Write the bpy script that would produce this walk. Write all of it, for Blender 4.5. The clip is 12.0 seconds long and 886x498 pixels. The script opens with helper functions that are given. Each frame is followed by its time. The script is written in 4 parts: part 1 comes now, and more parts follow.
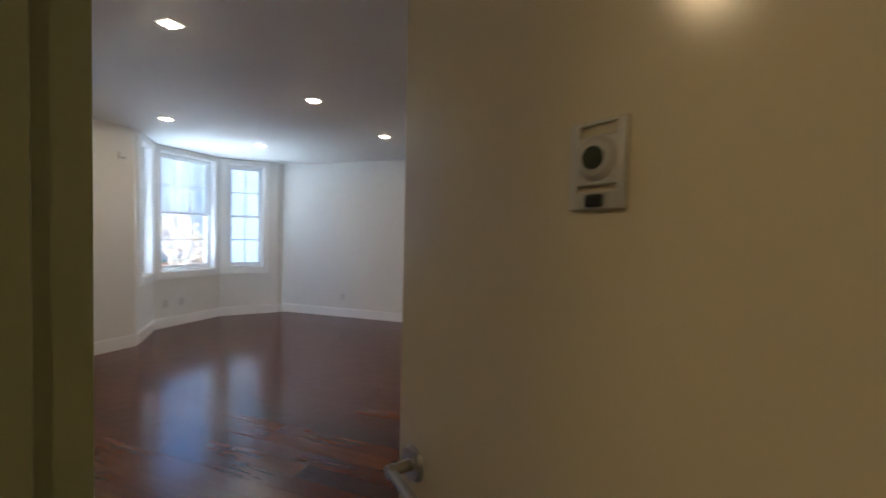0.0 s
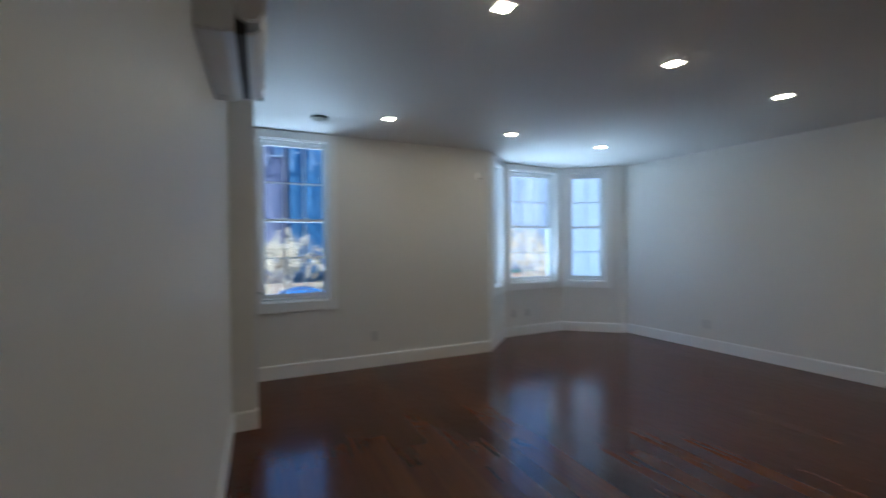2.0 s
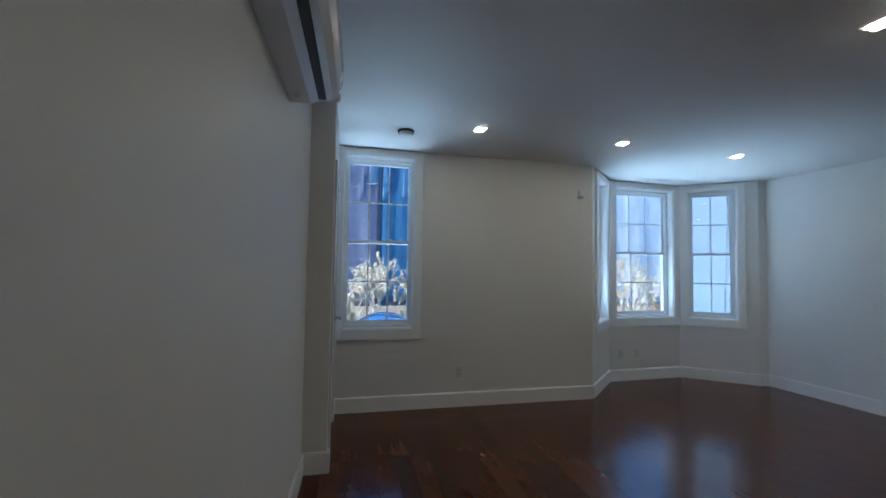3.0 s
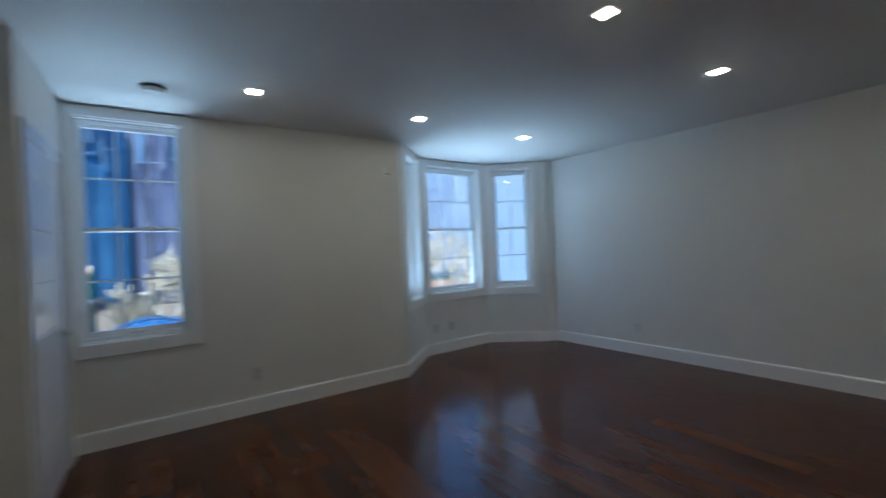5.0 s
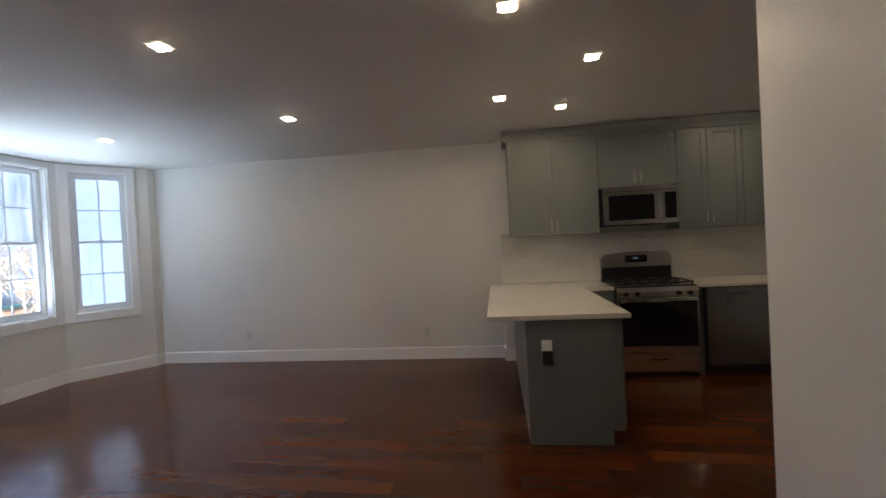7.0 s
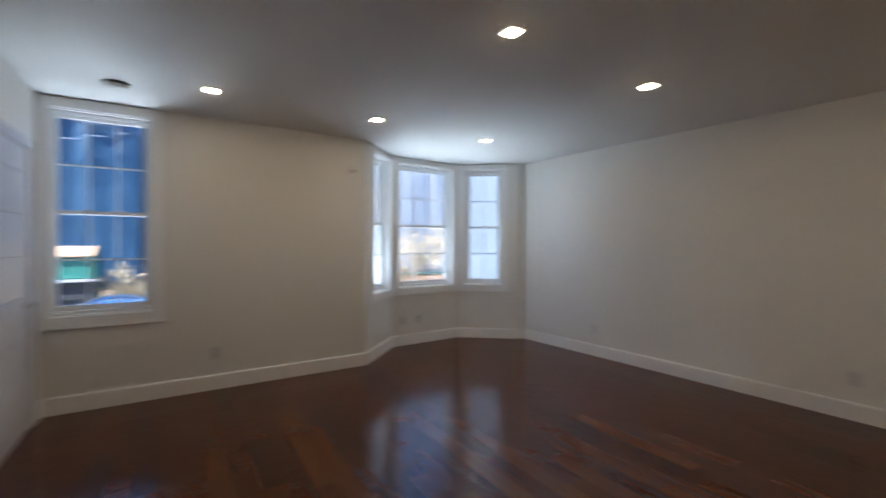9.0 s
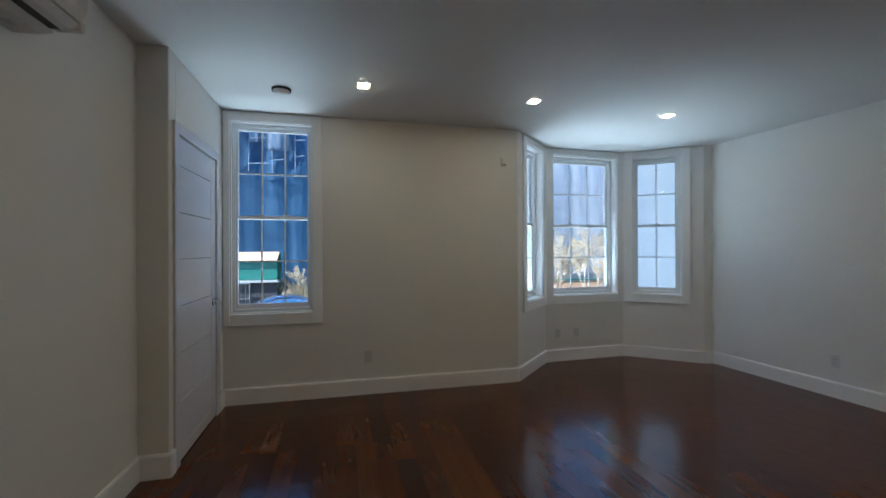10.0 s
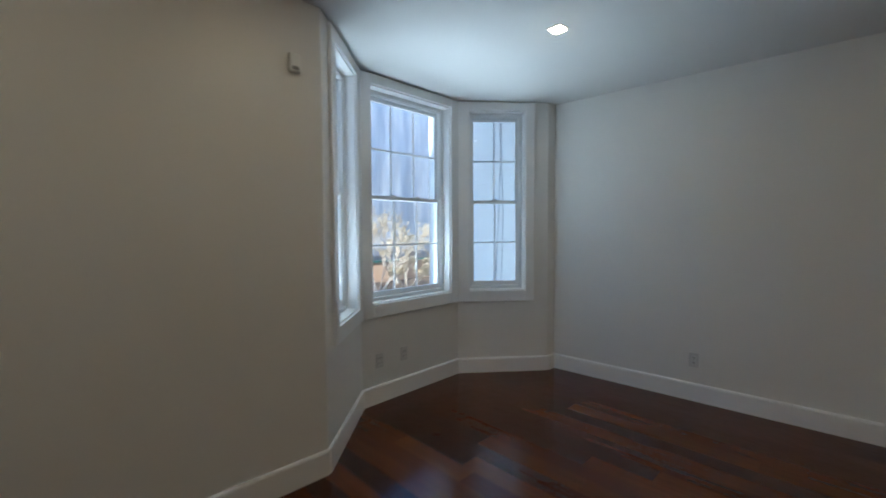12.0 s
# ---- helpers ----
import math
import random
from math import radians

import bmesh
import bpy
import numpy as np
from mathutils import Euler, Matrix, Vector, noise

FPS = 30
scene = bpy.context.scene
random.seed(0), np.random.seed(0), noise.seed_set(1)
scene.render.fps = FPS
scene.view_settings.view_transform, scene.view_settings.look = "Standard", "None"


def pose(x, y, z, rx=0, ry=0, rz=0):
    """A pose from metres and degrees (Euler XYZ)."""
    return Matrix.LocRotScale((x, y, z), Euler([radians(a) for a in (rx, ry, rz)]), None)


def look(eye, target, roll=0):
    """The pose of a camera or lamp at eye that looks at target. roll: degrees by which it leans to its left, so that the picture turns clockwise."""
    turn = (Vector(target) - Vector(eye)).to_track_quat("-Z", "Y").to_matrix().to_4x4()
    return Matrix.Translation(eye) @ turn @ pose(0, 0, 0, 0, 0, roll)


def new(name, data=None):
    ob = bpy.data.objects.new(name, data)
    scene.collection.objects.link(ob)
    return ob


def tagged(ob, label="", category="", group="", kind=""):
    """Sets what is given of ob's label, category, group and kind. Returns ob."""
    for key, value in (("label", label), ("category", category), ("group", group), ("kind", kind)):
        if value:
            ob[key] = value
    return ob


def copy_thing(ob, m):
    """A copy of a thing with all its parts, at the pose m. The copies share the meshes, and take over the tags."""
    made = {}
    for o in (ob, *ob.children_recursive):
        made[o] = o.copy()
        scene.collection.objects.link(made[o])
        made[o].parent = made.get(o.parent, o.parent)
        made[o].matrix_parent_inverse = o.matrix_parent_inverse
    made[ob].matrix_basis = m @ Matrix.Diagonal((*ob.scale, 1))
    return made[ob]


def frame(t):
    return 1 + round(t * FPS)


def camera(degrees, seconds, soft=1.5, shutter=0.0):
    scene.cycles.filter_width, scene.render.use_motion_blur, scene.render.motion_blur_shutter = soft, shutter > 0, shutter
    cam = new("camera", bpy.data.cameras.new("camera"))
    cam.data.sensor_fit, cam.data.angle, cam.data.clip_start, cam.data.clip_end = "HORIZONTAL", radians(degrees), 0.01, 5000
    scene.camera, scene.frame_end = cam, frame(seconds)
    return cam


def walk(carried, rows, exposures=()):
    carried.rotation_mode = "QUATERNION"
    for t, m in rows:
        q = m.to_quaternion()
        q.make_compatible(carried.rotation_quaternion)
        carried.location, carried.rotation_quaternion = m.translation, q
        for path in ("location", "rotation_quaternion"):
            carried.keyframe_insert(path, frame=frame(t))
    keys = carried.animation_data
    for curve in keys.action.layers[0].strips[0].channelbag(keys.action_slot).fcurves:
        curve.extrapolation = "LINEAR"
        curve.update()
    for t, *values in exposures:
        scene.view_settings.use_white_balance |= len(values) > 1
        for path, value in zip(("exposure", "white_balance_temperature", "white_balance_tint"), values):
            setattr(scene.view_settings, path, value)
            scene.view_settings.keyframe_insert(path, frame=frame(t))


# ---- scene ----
cam = camera(93.4, 12.0, shutter=0.6)
PATH = [
    (0, (0.487, -0.234, 1.432), (-0.228, 1.632, 1.364), 1.3),
    (0.5, (0.418, -0.084, 1.415), (-0.575, 1.652, 1.366), 0.5),
    (1, (0.207, 0.074, 1.404), (-0.854, 1.77, 1.38), -2.1),
    (1.5, (0.066, 0.208, 1.399), (-1.291, 1.677, 1.365), -1.3),
    (2, (-0.084, 0.307, 1.418), (-1.9, 1.144, 1.391), -0.3),
    (2.5, (-0.333, 0.363, 1.377), (-2.271, 0.853, 1.436), 1.3),
    (2.7, (-0.435, 0.387, 1.401), (-2.373, 0.872, 1.504), 1.6),
    (3.7, (-0.745, 0.585, 1.41), (-2.716, 0.922, 1.465), -0.9),
    (4.3, (-0.807, 0.745, 1.405), (-2.761, 1.168, 1.428), -2.4),
    (4.5, (-0.787, 0.801, 1.421), (-2.701, 1.38, 1.449), -2.5),
    (5, (-0.678, 0.917, 1.425), (-2.336, 2.036, 1.417), -2.4),
    (5.5, (-0.532, 0.875, 1.427), (-1.742, 2.468, 1.415), -2.5),
    (6, (-0.333, 0.826, 1.422), (-1.085, 2.68, 1.395), -1.1),
    (6.3, (-0.242, 0.818, 1.43), (-0.816, 2.734, 1.426), -1.9),
    (6.5, (-0.162, 0.821, 1.416), (-0.651, 2.76, 1.395), -2.2),
    (6.7, (-0.095, 0.82, 1.421), (-0.522, 2.774, 1.399), -3.2),
    (7.3, (-0.042, 0.905, 1.424), (-0.382, 2.876, 1.394), -2.4),
    (8.3, (-0.129, 1.146, 1.428), (-1.033, 2.929, 1.373), -0.6),
    (8.5, (-0.158, 1.202, 1.428), (-1.257, 2.871, 1.349), -1.4),
    (9, (-0.194, 1.293, 1.42), (-1.882, 2.365, 1.394), 0.2),
    (9.5, (-0.332, 1.343, 1.403), (-2.254, 1.896, 1.349), -0.6),
    (10, (-0.74, 1.354, 1.375), (-2.683, 1.827, 1.377), -0.2),
    (10.5, (-1.184, 1.463, 1.389), (-3.136, 1.898, 1.404), 0.7),
    (11, (-1.685, 1.578, 1.4), (-3.602, 2.143, 1.347), 1.4),
    (11.5, (-2.192, 1.73, 1.427), (-3.857, 2.83, 1.294), 0.1),
    (12, (-2.632, 1.991, 1.404), (-4.068, 3.379, 1.308), -0.3),
]
walk(cam, [(t, look(eye, target, roll)) for t, eye, target, roll in PATH], exposures=[
    (0.0, 2.39, 5600, 7), (0.5, 2.29, 5250, 4), (1.0, 2.19, 5200, 3), (2.0, 1.84, 4970, 1), (2.5, 1.64, 4870, 0), (4.5, 1.54, 4770, -1), (5.0, 1.54, 4770, -2), (5.5, 1.74, 5170, 2),
    (6.0, 1.96, 5520, 5), (6.7, 2.24, 5720, 8), (8.5, 2.14, 6070, 9), (9.0, 1.94, 5870, 8), (9.5, 1.74, 5720, 4), (10.5, 1.42, 5330, -1), (11.5, 1.39, 5480, 0), (12.0, 1.46, 5580, 1)])

# ---- world, sun and exposure ----
world = bpy.data.worlds.new("sky")
scene.world = world
world.use_nodes = True
wn = world.node_tree.nodes
sky = wn.new("ShaderNodeTexSky")
sky.sky_type, sky.sun_disc = "NISHITA", False
SUN_HEIGHT, SUN_TURN = radians(42), radians(160)
sky.sun_elevation, sky.sun_rotation = SUN_HEIGHT, SUN_TURN
sky.air_density, sky.dust_density, sky.ozone_density = 0.85, 0.1, 5.0
world.node_tree.links.new(sky.outputs[0], wn["Background"].inputs[0])
wn["Background"].inputs[1].default_value = 0.15
sun = new("sun", bpy.data.lights.new("sun", "SUN"))
sun.data.energy, sun.data.angle, sun.data.color = 5.0, radians(0.53), (1.0, 0.93, 0.83)
sun_from = Vector((math.sin(SUN_TURN) * math.cos(SUN_HEIGHT), math.cos(SUN_TURN) * math.cos(SUN_HEIGHT), math.sin(SUN_HEIGHT)))
sun.matrix_world = look(sun_from * 60, (0, 0, 0))
LAMP_GLOW, HALL_GLOW = 42.0, 9.5
STREET_IN = (0.82, 0.93, 1.0)  # daylight at the openings


# ---- materials ----
def mat(name, color, rough=0.5, metal=0.0, vary=0.06, scale=6.0, fine=90.0, bump=0.05, rand=0.0, coat=0.0, glow=None):
    """Painted or plain surface: base colour varied at two scales, roughness variation and a fine relief."""
    m = bpy.data.materials.new(name)
    m.use_nodes = True
    nt = m.node_tree
    n, l = nt.nodes, nt.links
    b = n["Principled BSDF"]
    b.inputs["Roughness"].default_value, b.inputs["Metallic"].default_value = rough, metal
    b.inputs["Coat Weight"].default_value = coat
    b.inputs["Coat Roughness"].default_value = 0.12
    co = n.new("ShaderNodeTexCoord")
    n1 = n.new("ShaderNodeTexNoise")
    n1.inputs["Scale"].default_value, n1.inputs["Detail"].default_value = scale, 4
    n2 = n.new("ShaderNodeTexNoise")
    n2.inputs["Scale"].default_value, n2.inputs["Detail"].default_value = fine, 3
    l.new(co.outputs["Object"], n1.inputs["Vector"])
    l.new(co.outputs["Object"], n2.inputs["Vector"])
    add = n.new("ShaderNodeMath")
    add.operation = "MULTIPLY_ADD"
    l.new(n2.outputs[0], add.inputs[0])
    add.inputs[1].default_value = 0.4
    l.new(n1.outputs[0], add.inputs[2])
    ramp = n.new("ShaderNodeMapRange")
    ramp.inputs[1].default_value, ramp.inputs[2].default_value = 0.35, 1.05
    ramp.inputs[3].default_value, ramp.inputs[4].default_value = 1 - vary, 1 + vary
    l.new(add.outputs[0], ramp.inputs[0])
    value = ramp.outputs[0]
    if rand:
        oi = n.new("ShaderNodeObjectInfo")
        r2 = n.new("ShaderNodeMapRange")
        r2.inputs[3].default_value, r2.inputs[4].default_value = 1 - rand, 1 + rand
        l.new(oi.outputs["Random"], r2.inputs[0])
        mul = n.new("ShaderNodeMath")
        mul.operation = "MULTIPLY"
        l.new(value, mul.inputs[0])
        l.new(r2.outputs[0], mul.inputs[1])
        value = mul.outputs[0]
    mix = n.new("ShaderNodeVectorMath")
    mix.operation = "SCALE"
    mix.inputs[0].default_value = color[:3]
    l.new(value, mix.inputs["Scale"])
    l.new(mix.outputs[0], b.inputs["Base Color"])
    rr = n.new("ShaderNodeMapRange")
    rr.inputs[3].default_value, rr.inputs[4].default_value = max(rough - 0.06, 0.02), min(rough + 0.06, 1)
    l.new(n1.outputs[0], rr.inputs[0])
    l.new(rr.outputs[0], b.inputs["Roughness"])
    if bump:
        bp = n.new("ShaderNodeBump")
        bp.inputs["Strength"].default_value, bp.inputs["Distance"].default_value = bump, 0.01
        l.new(n2.outputs[0], bp.inputs["Height"])
        l.new(bp.outputs[0], b.inputs["Normal"])
    if glow:
        b.inputs["Emission Color"].default_value = (*glow[:3], 1)
        b.inputs["Emission Strength"].default_value = glow[3]
    return m


def wood_floor(name, per_island):
    """Varnished red-brown hardwood: colour by plank, grain along the plank, a gloss that wears."""
    m = bpy.data.materials.new(name)
    m.use_nodes = True
    nt = m.node_tree
    n, l = nt.nodes, nt.links
    b = n["Principled BSDF"]
    b.inputs["Specular IOR Level"].default_value = 0.38
    if per_island:
        rnd = n.new("ShaderNodeNewGeometry").outputs["Random Per Island"]
    else:
        rnd = n.new("ShaderNodeObjectInfo").outputs["Random"]
    co = n.new("ShaderNodeTexCoord")
    off = n.new("ShaderNodeCombineXYZ")
    k = n.new("ShaderNodeMath")
    k.operation = "MULTIPLY"
    k.inputs[1].default_value = 37.0
    l.new(rnd, k.inputs[0])
    for i in range(3):
        l.new(k.outputs[0], off.inputs[i])
    pos = n.new("ShaderNodeVectorMath")
    pos.operation = "ADD"
    l.new(co.outputs["Object"], pos.inputs[0])
    l.new(off.outputs[0], pos.inputs[1])
    mp = n.new("ShaderNodeMapping")
    mp.inputs["Scale"].default_value = (1.2, 22, 22)
    l.new(pos.outputs[0], mp.inputs[0])
    g = n.new("ShaderNodeTexNoise")
    g.inputs["Scale"].default_value, g.inputs["Detail"].default_value, g.inputs["Distortion"].default_value = 1.6, 7, 0.6
    l.new(mp.outputs[0], g.inputs["Vector"])
    ramp = n.new("ShaderNodeValToRGB")
    e = ramp.color_ramp.elements
    e[0].color, e[1].color = (0.036, 0.009, 0.0035, 1), (0.140, 0.046, 0.013, 1)
    e[0].position, e[1].position = 0.02, 1.0
    for at, c in ((0.16, (0.068, 0.015, 0.0045, 1)), (0.6, (0.098, 0.025, 0.006, 1)), (0.9, (0.115, 0.033, 0.008, 1))):
        x = e.new(at)
        x.color = c
    l.new(rnd, ramp.inputs[0])
    mr = n.new("ShaderNodeMapRange")
    mr.inputs[1].default_value, mr.inputs[2].default_value = 0.3, 0.7
    mr.inputs[3].default_value, mr.inputs[4].default_value = 0.80, 1.06
    l.new(g.outputs[0], mr.inputs[0])
    sc = n.new("ShaderNodeVectorMath")
    sc.operation = "SCALE"
    l.new(ramp.outputs[0], sc.inputs[0])
    l.new(mr.outputs[0], sc.inputs["Scale"])
    l.new(sc.outputs[0], b.inputs["Base Color"])
    w = n.new("ShaderNodeTexNoise")
    w.inputs["Scale"].default_value, w.inputs["Detail"].default_value = 2.2, 3
    l.new(pos.outputs[0], w.inputs["Vector"])
    r = n.new("ShaderNodeMapRange")
    r.inputs[3].default_value, r.inputs[4].default_value = 0.14, 0.20
    l.new(w.outputs[0], r.inputs[0])
    l.new(r.outputs[0], b.inputs["Roughness"])
    bp = n.new("ShaderNodeBump")
    bp.inputs["Strength"].default_value, bp.inputs["Distance"].default_value = 0.003, 0.002
    l.new(g.outputs[0], bp.inputs["Height"])
    bp2 = n.new("ShaderNodeBump")
    bp2.inputs["Strength"].default_value, bp2.inputs["Distance"].default_value = 0.10, 0.02
    ripple = n.new("ShaderNodeTexNoise")
    ripple.inputs["Scale"].default_value, ripple.inputs["Detail"].default_value = 9.0, 2
    l.new(pos.outputs[0], ripple.inputs["Vector"])
    l.new(ripple.outputs[0], bp2.inputs["Height"])
    l.new(bp.outputs[0], bp2.inputs["Normal"])
    l.new(bp2.outputs[0], b.inputs["Normal"])
    return m


def glass_mat(name, color=(1, 1, 1), rough=0.0):
    m = bpy.data.materials.new(name)
    m.use_nodes = True
    b = m.node_tree.nodes["Principled BSDF"]
    b.inputs["Base Color"].default_value = (*color, 1)
    b.inputs["Roughness"].default_value = rough
    b.inputs["Transmission Weight"].default_value = 1.0
    b.inputs["IOR"].default_value = 1.45
    return m


def brushed(name, color, rough=0.28):
    """Brushed stainless steel, grain across."""
    m = mat(name, color, rough, 1.0, 0.08, 3, 60, 0.0)
    nt = m.node_tree
    n, l = nt.nodes, nt.links
    mp = n.new("ShaderNodeMapping")
    mp.inputs["Scale"].default_value = (2, 2, 260)
    co = n.new("ShaderNodeTexCoord")
    l.new(co.outputs["Object"], mp.inputs[0])
    t = n.new("ShaderNodeTexNoise")
    t.inputs["Scale"].default_value = 3
    l.new(mp.outputs[0], t.inputs["Vector"])
    bp = n.new("ShaderNodeBump")
    bp.inputs["Strength"].default_value, bp.inputs["Distance"].default_value = 0.06, 0.004
    l.new(t.outputs[0], bp.inputs["Height"])
    l.new(bp.outputs[0], n["Principled BSDF"].inputs["Normal"])
    return m


def net_mat(name, color, streak):
    """Woven debris netting hung in vertical folds, with paler random upright streaks."""
    m = mat(name, color, 0.75, 0, 0.12, 0.35, 30, 0.0)
    nt = m.node_tree
    n, l = nt.nodes, nt.links
    co = n.new("ShaderNodeTexCoord")
    mp = n.new("ShaderNodeMapping")
    mp.inputs["Scale"].default_value = (1, 1.6, 0.10)
    l.new(co.outputs["Object"], mp.inputs[0])
    t = n.new("ShaderNodeTexNoise")
    t.inputs["Scale"].default_value, t.inputs["Detail"].default_value = 1.3, 6
    l.new(mp.outputs[0], t.inputs["Vector"])
    ramp = n.new("ShaderNodeValToRGB")
    e = ramp.color_ramp.elements
    e[0].position, e[1].position = 0.42, 0.72
    e[0].color, e[1].color = (*color, 1), (*streak, 1)
    l.new(t.outputs[0], ramp.inputs[0])
    l.new(ramp.outputs[0], n["Principled BSDF"].inputs["Base Color"])
    return m


WALL = mat("wall_paint", (0.78, 0.775, 0.755), 0.42, 0, 0.025, 1.3, 160, 0.05)
CEIL = mat("ceiling_paint", (0.74, 0.74, 0.73), 0.62, 0, 0.03, 0.9, 120, 0.06)
TRIM = mat("trim_paint", (0.87, 0.875, 0.88), 0.33, 0, 0.02, 2, 120, 0.03)
DOORW = mat("door_gloss_paint", (0.74, 0.75, 0.80), 0.16, 0, 0.02, 1.5, 60, 0.03)
DOORB = mat("entry_door_paint", (0.61, 0.55, 0.40), 0.17, 0, 0.012, 1.2, 140, 0.02)
JAMB = mat("entry_frame_paint", (0.36, 0.39, 0.24), 0.38, 0, 0.03, 2.0, 70, 0.05)
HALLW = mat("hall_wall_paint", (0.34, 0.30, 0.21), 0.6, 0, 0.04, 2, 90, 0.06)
VINYL = mat("window_vinyl", (0.80, 0.82, 0.84), 0.32, 0, 0.02, 3, 90, 0.02)
GLASS = glass_mat("window_glass")
CAB = mat("cabinet_grey_paint", (0.19, 0.208, 0.213), 0.36, 0, 0.04, 2.5, 120, 0.03)
CABIN = mat("cabinet_inside", (0.16, 0.17, 0.17), 0.6, 0, 0.05, 3, 80, 0.03)
QUARTZ = mat("quartz_white", (0.74, 0.72, 0.66), 0.22, 0, 0.015, 9, 220, 0.01)
TILE = mat("white_tile", (0.70, 0.69, 0.66), 0.18, 0, 0.03, 5, 50, 0.05, rand=0.04)
GROUT = mat("grout", (0.52, 0.51, 0.49), 0.85, 0, 0.08, 12, 200, 0.2)
STEEL = brushed("brushed_steel", (0.80, 0.78, 0.75), 0.22)
DWSTEEL = brushed("dishwasher_steel", (0.26, 0.26, 0.265), 0.26)
DARKSTEEL = brushed("dark_steel", (0.16, 0.16, 0.17), 0.32)
CHROME = mat("satin_nickel", (0.45, 0.44, 0.42), 0.28, 1.0, 0.05, 6, 80, 0.0)
BLACKG = mat("black_glass", (0.008, 0.008, 0.009), 0.06, 0, 0.1, 4, 40, 0.0)
BLACK = mat("black_enamel", (0.012, 0.012, 0.013), 0.35, 0, 0.15, 6, 90, 0.05)
IRON = mat("cast_iron", (0.018, 0.018, 0.019), 0.6, 0, 0.2, 9, 150, 0.25)
PLASTIC = mat("white_plastic", (0.78, 0.78, 0.76), 0.34, 0, 0.02, 5, 90, 0.02)
# White plastic of outlets and switch, with their shading put into a greyer colour.
SHADED_PLATE = mat("shaded_outlet_plastic", (0.64, 0.64, 0.63), 0.34, 0, 0.02, 5, 90, 0.02)
ACW = mat("ac_plastic", (0.70, 0.71, 0.72), 0.25, 0, 0.02, 4, 80, 0.02)
SLOT = mat("dark_slot", (0.02, 0.02, 0.022), 0.6, 0, 0.1, 8, 90, 0.05)
LAMP = mat("lamp_lens", (0.9, 0.88, 0.84), 0.4, 0, 0.01, 4, 50, 0, glow=(1.0, 0.73, 0.44, LAMP_GLOW))
HALLLAMP = mat("hall_lamp_glass", (0.9, 0.8, 0.6), 0.4, 0, 0.01, 4, 50, 0, glow=(1.0, 0.68, 0.34, HALL_GLOW))
CLOCK = mat("lit_digits", (0.3, 0.5, 0.7), 0.4, 0, 0.01, 4, 50, 0, glow=(0.5, 0.75, 1.0, 0.10))
OAKSILL = mat("subfloor", (0.05, 0.02, 0.012), 0.8, 0, 0.1, 5, 60, 0.1)
PLANK = wood_floor("plank_varnish", False)
PLANKS = wood_floor("plank_varnish_joined", True)
ASPHALT = mat("asphalt", (0.055, 0.055, 0.058), 0.9, 0, 0.18, 0.8, 60, 0.3)
CONCRETE = mat("concrete", (0.44, 0.43, 0.41), 0.85, 0, 0.14, 0.9, 40, 0.25)
STUCCO = mat("white_stucco", (0.66, 0.66, 0.63), 0.85, 0, 0.06, 1.2, 70, 0.35)
BRICKY = mat("brick_facade", (0.26, 0.11, 0.08), 0.85, 0, 0.2, 1.2, 18, 0.3)
NET = net_mat("blue_net", (0.018, 0.085, 0.20), (0.085, 0.20, 0.36))
NETP = net_mat("mauve_net", (0.105, 0.115, 0.20), (0.24, 0.25, 0.35))
NETL = net_mat("pale_blue_net", (0.38, 0.44, 0.54), (0.62, 0.65, 0.70))
SHEET = net_mat("pale_plastic_sheet", (0.10, 0.20, 0.36), (0.55, 0.62, 0.70))
TUBE = mat("dull_scaffold_tube", (0.34, 0.38, 0.44), 0.5, 0.3, 0.1, 5, 40, 0.05)
GALV = mat("galvanised_wire", (0.16, 0.17, 0.18), 0.5, 0.5, 0.1, 5, 40, 0.05)
PIPE = mat("scaffold_pipe", (0.55, 0.56, 0.58), 0.4, 0.6, 0.1, 5, 40, 0.05)
PLY = mat("plywood", (0.46, 0.31, 0.21), 0.75, 0, 0.14, 2.2, 40, 0.1, rand=0.12)
GREENP = mat("green_hoarding", (0.025, 0.18, 0.15), 0.55, 0, 0.12, 1.4, 30, 0.06, rand=0.1)
DARKW = mat("dark_board", (0.03, 0.035, 0.045), 0.7, 0, 0.2, 2, 40, 0.1)
SOIL = mat("bare_soil", (0.15, 0.11, 0.075), 0.95, 0, 0.25, 0.7, 20, 0.4)
CANOPY = mat("blue_canopy_cloth", (0.24, 0.46, 0.72), 0.28, 0, 0.08, 5, 120, 0.08)
BARK = mat("pale_bark", (0.52, 0.45, 0.37), 0.85, 0, 0.25, 6, 60, 0.4)
LEAF = mat("dry_leaf", (0.48, 0.41, 0.29), 0.7, 0, 0.25, 1.5, 20, 0.0)
LEAFG = mat("green_leaf", (0.13, 0.16, 0.05), 0.6, 0, 0.3, 1.5, 20, 0.0)
SILVER = mat("satin_silver", (0.56, 0.55, 0.52), 0.38, 0.55, 0.06, 8, 90, 0.02)
CABLE = mat("black_cable", (0.10, 0.10, 0.11), 0.55, 0, 0.1, 8, 60, 0.0)


# ---- building helpers ----
def box(bm, x0, x1, y0, y1, z0, z1, bevel=0.0, seg=1):
    r = bmesh.ops.create_cube(bm, size=1.0, matrix=Matrix.Translation(((x0 + x1) / 2, (y0 + y1) / 2, (z0 + z1) / 2)) @ Matrix.Diagonal((abs(x1 - x0), abs(y1 - y0), abs(z1 - z0), 1)))
    if bevel:
        es = {e for v in r["verts"] for e in v.link_edges}
        bmesh.ops.bevel(bm, geom=list(es), offset=bevel, segments=seg, affect="EDGES", profile=0.6)


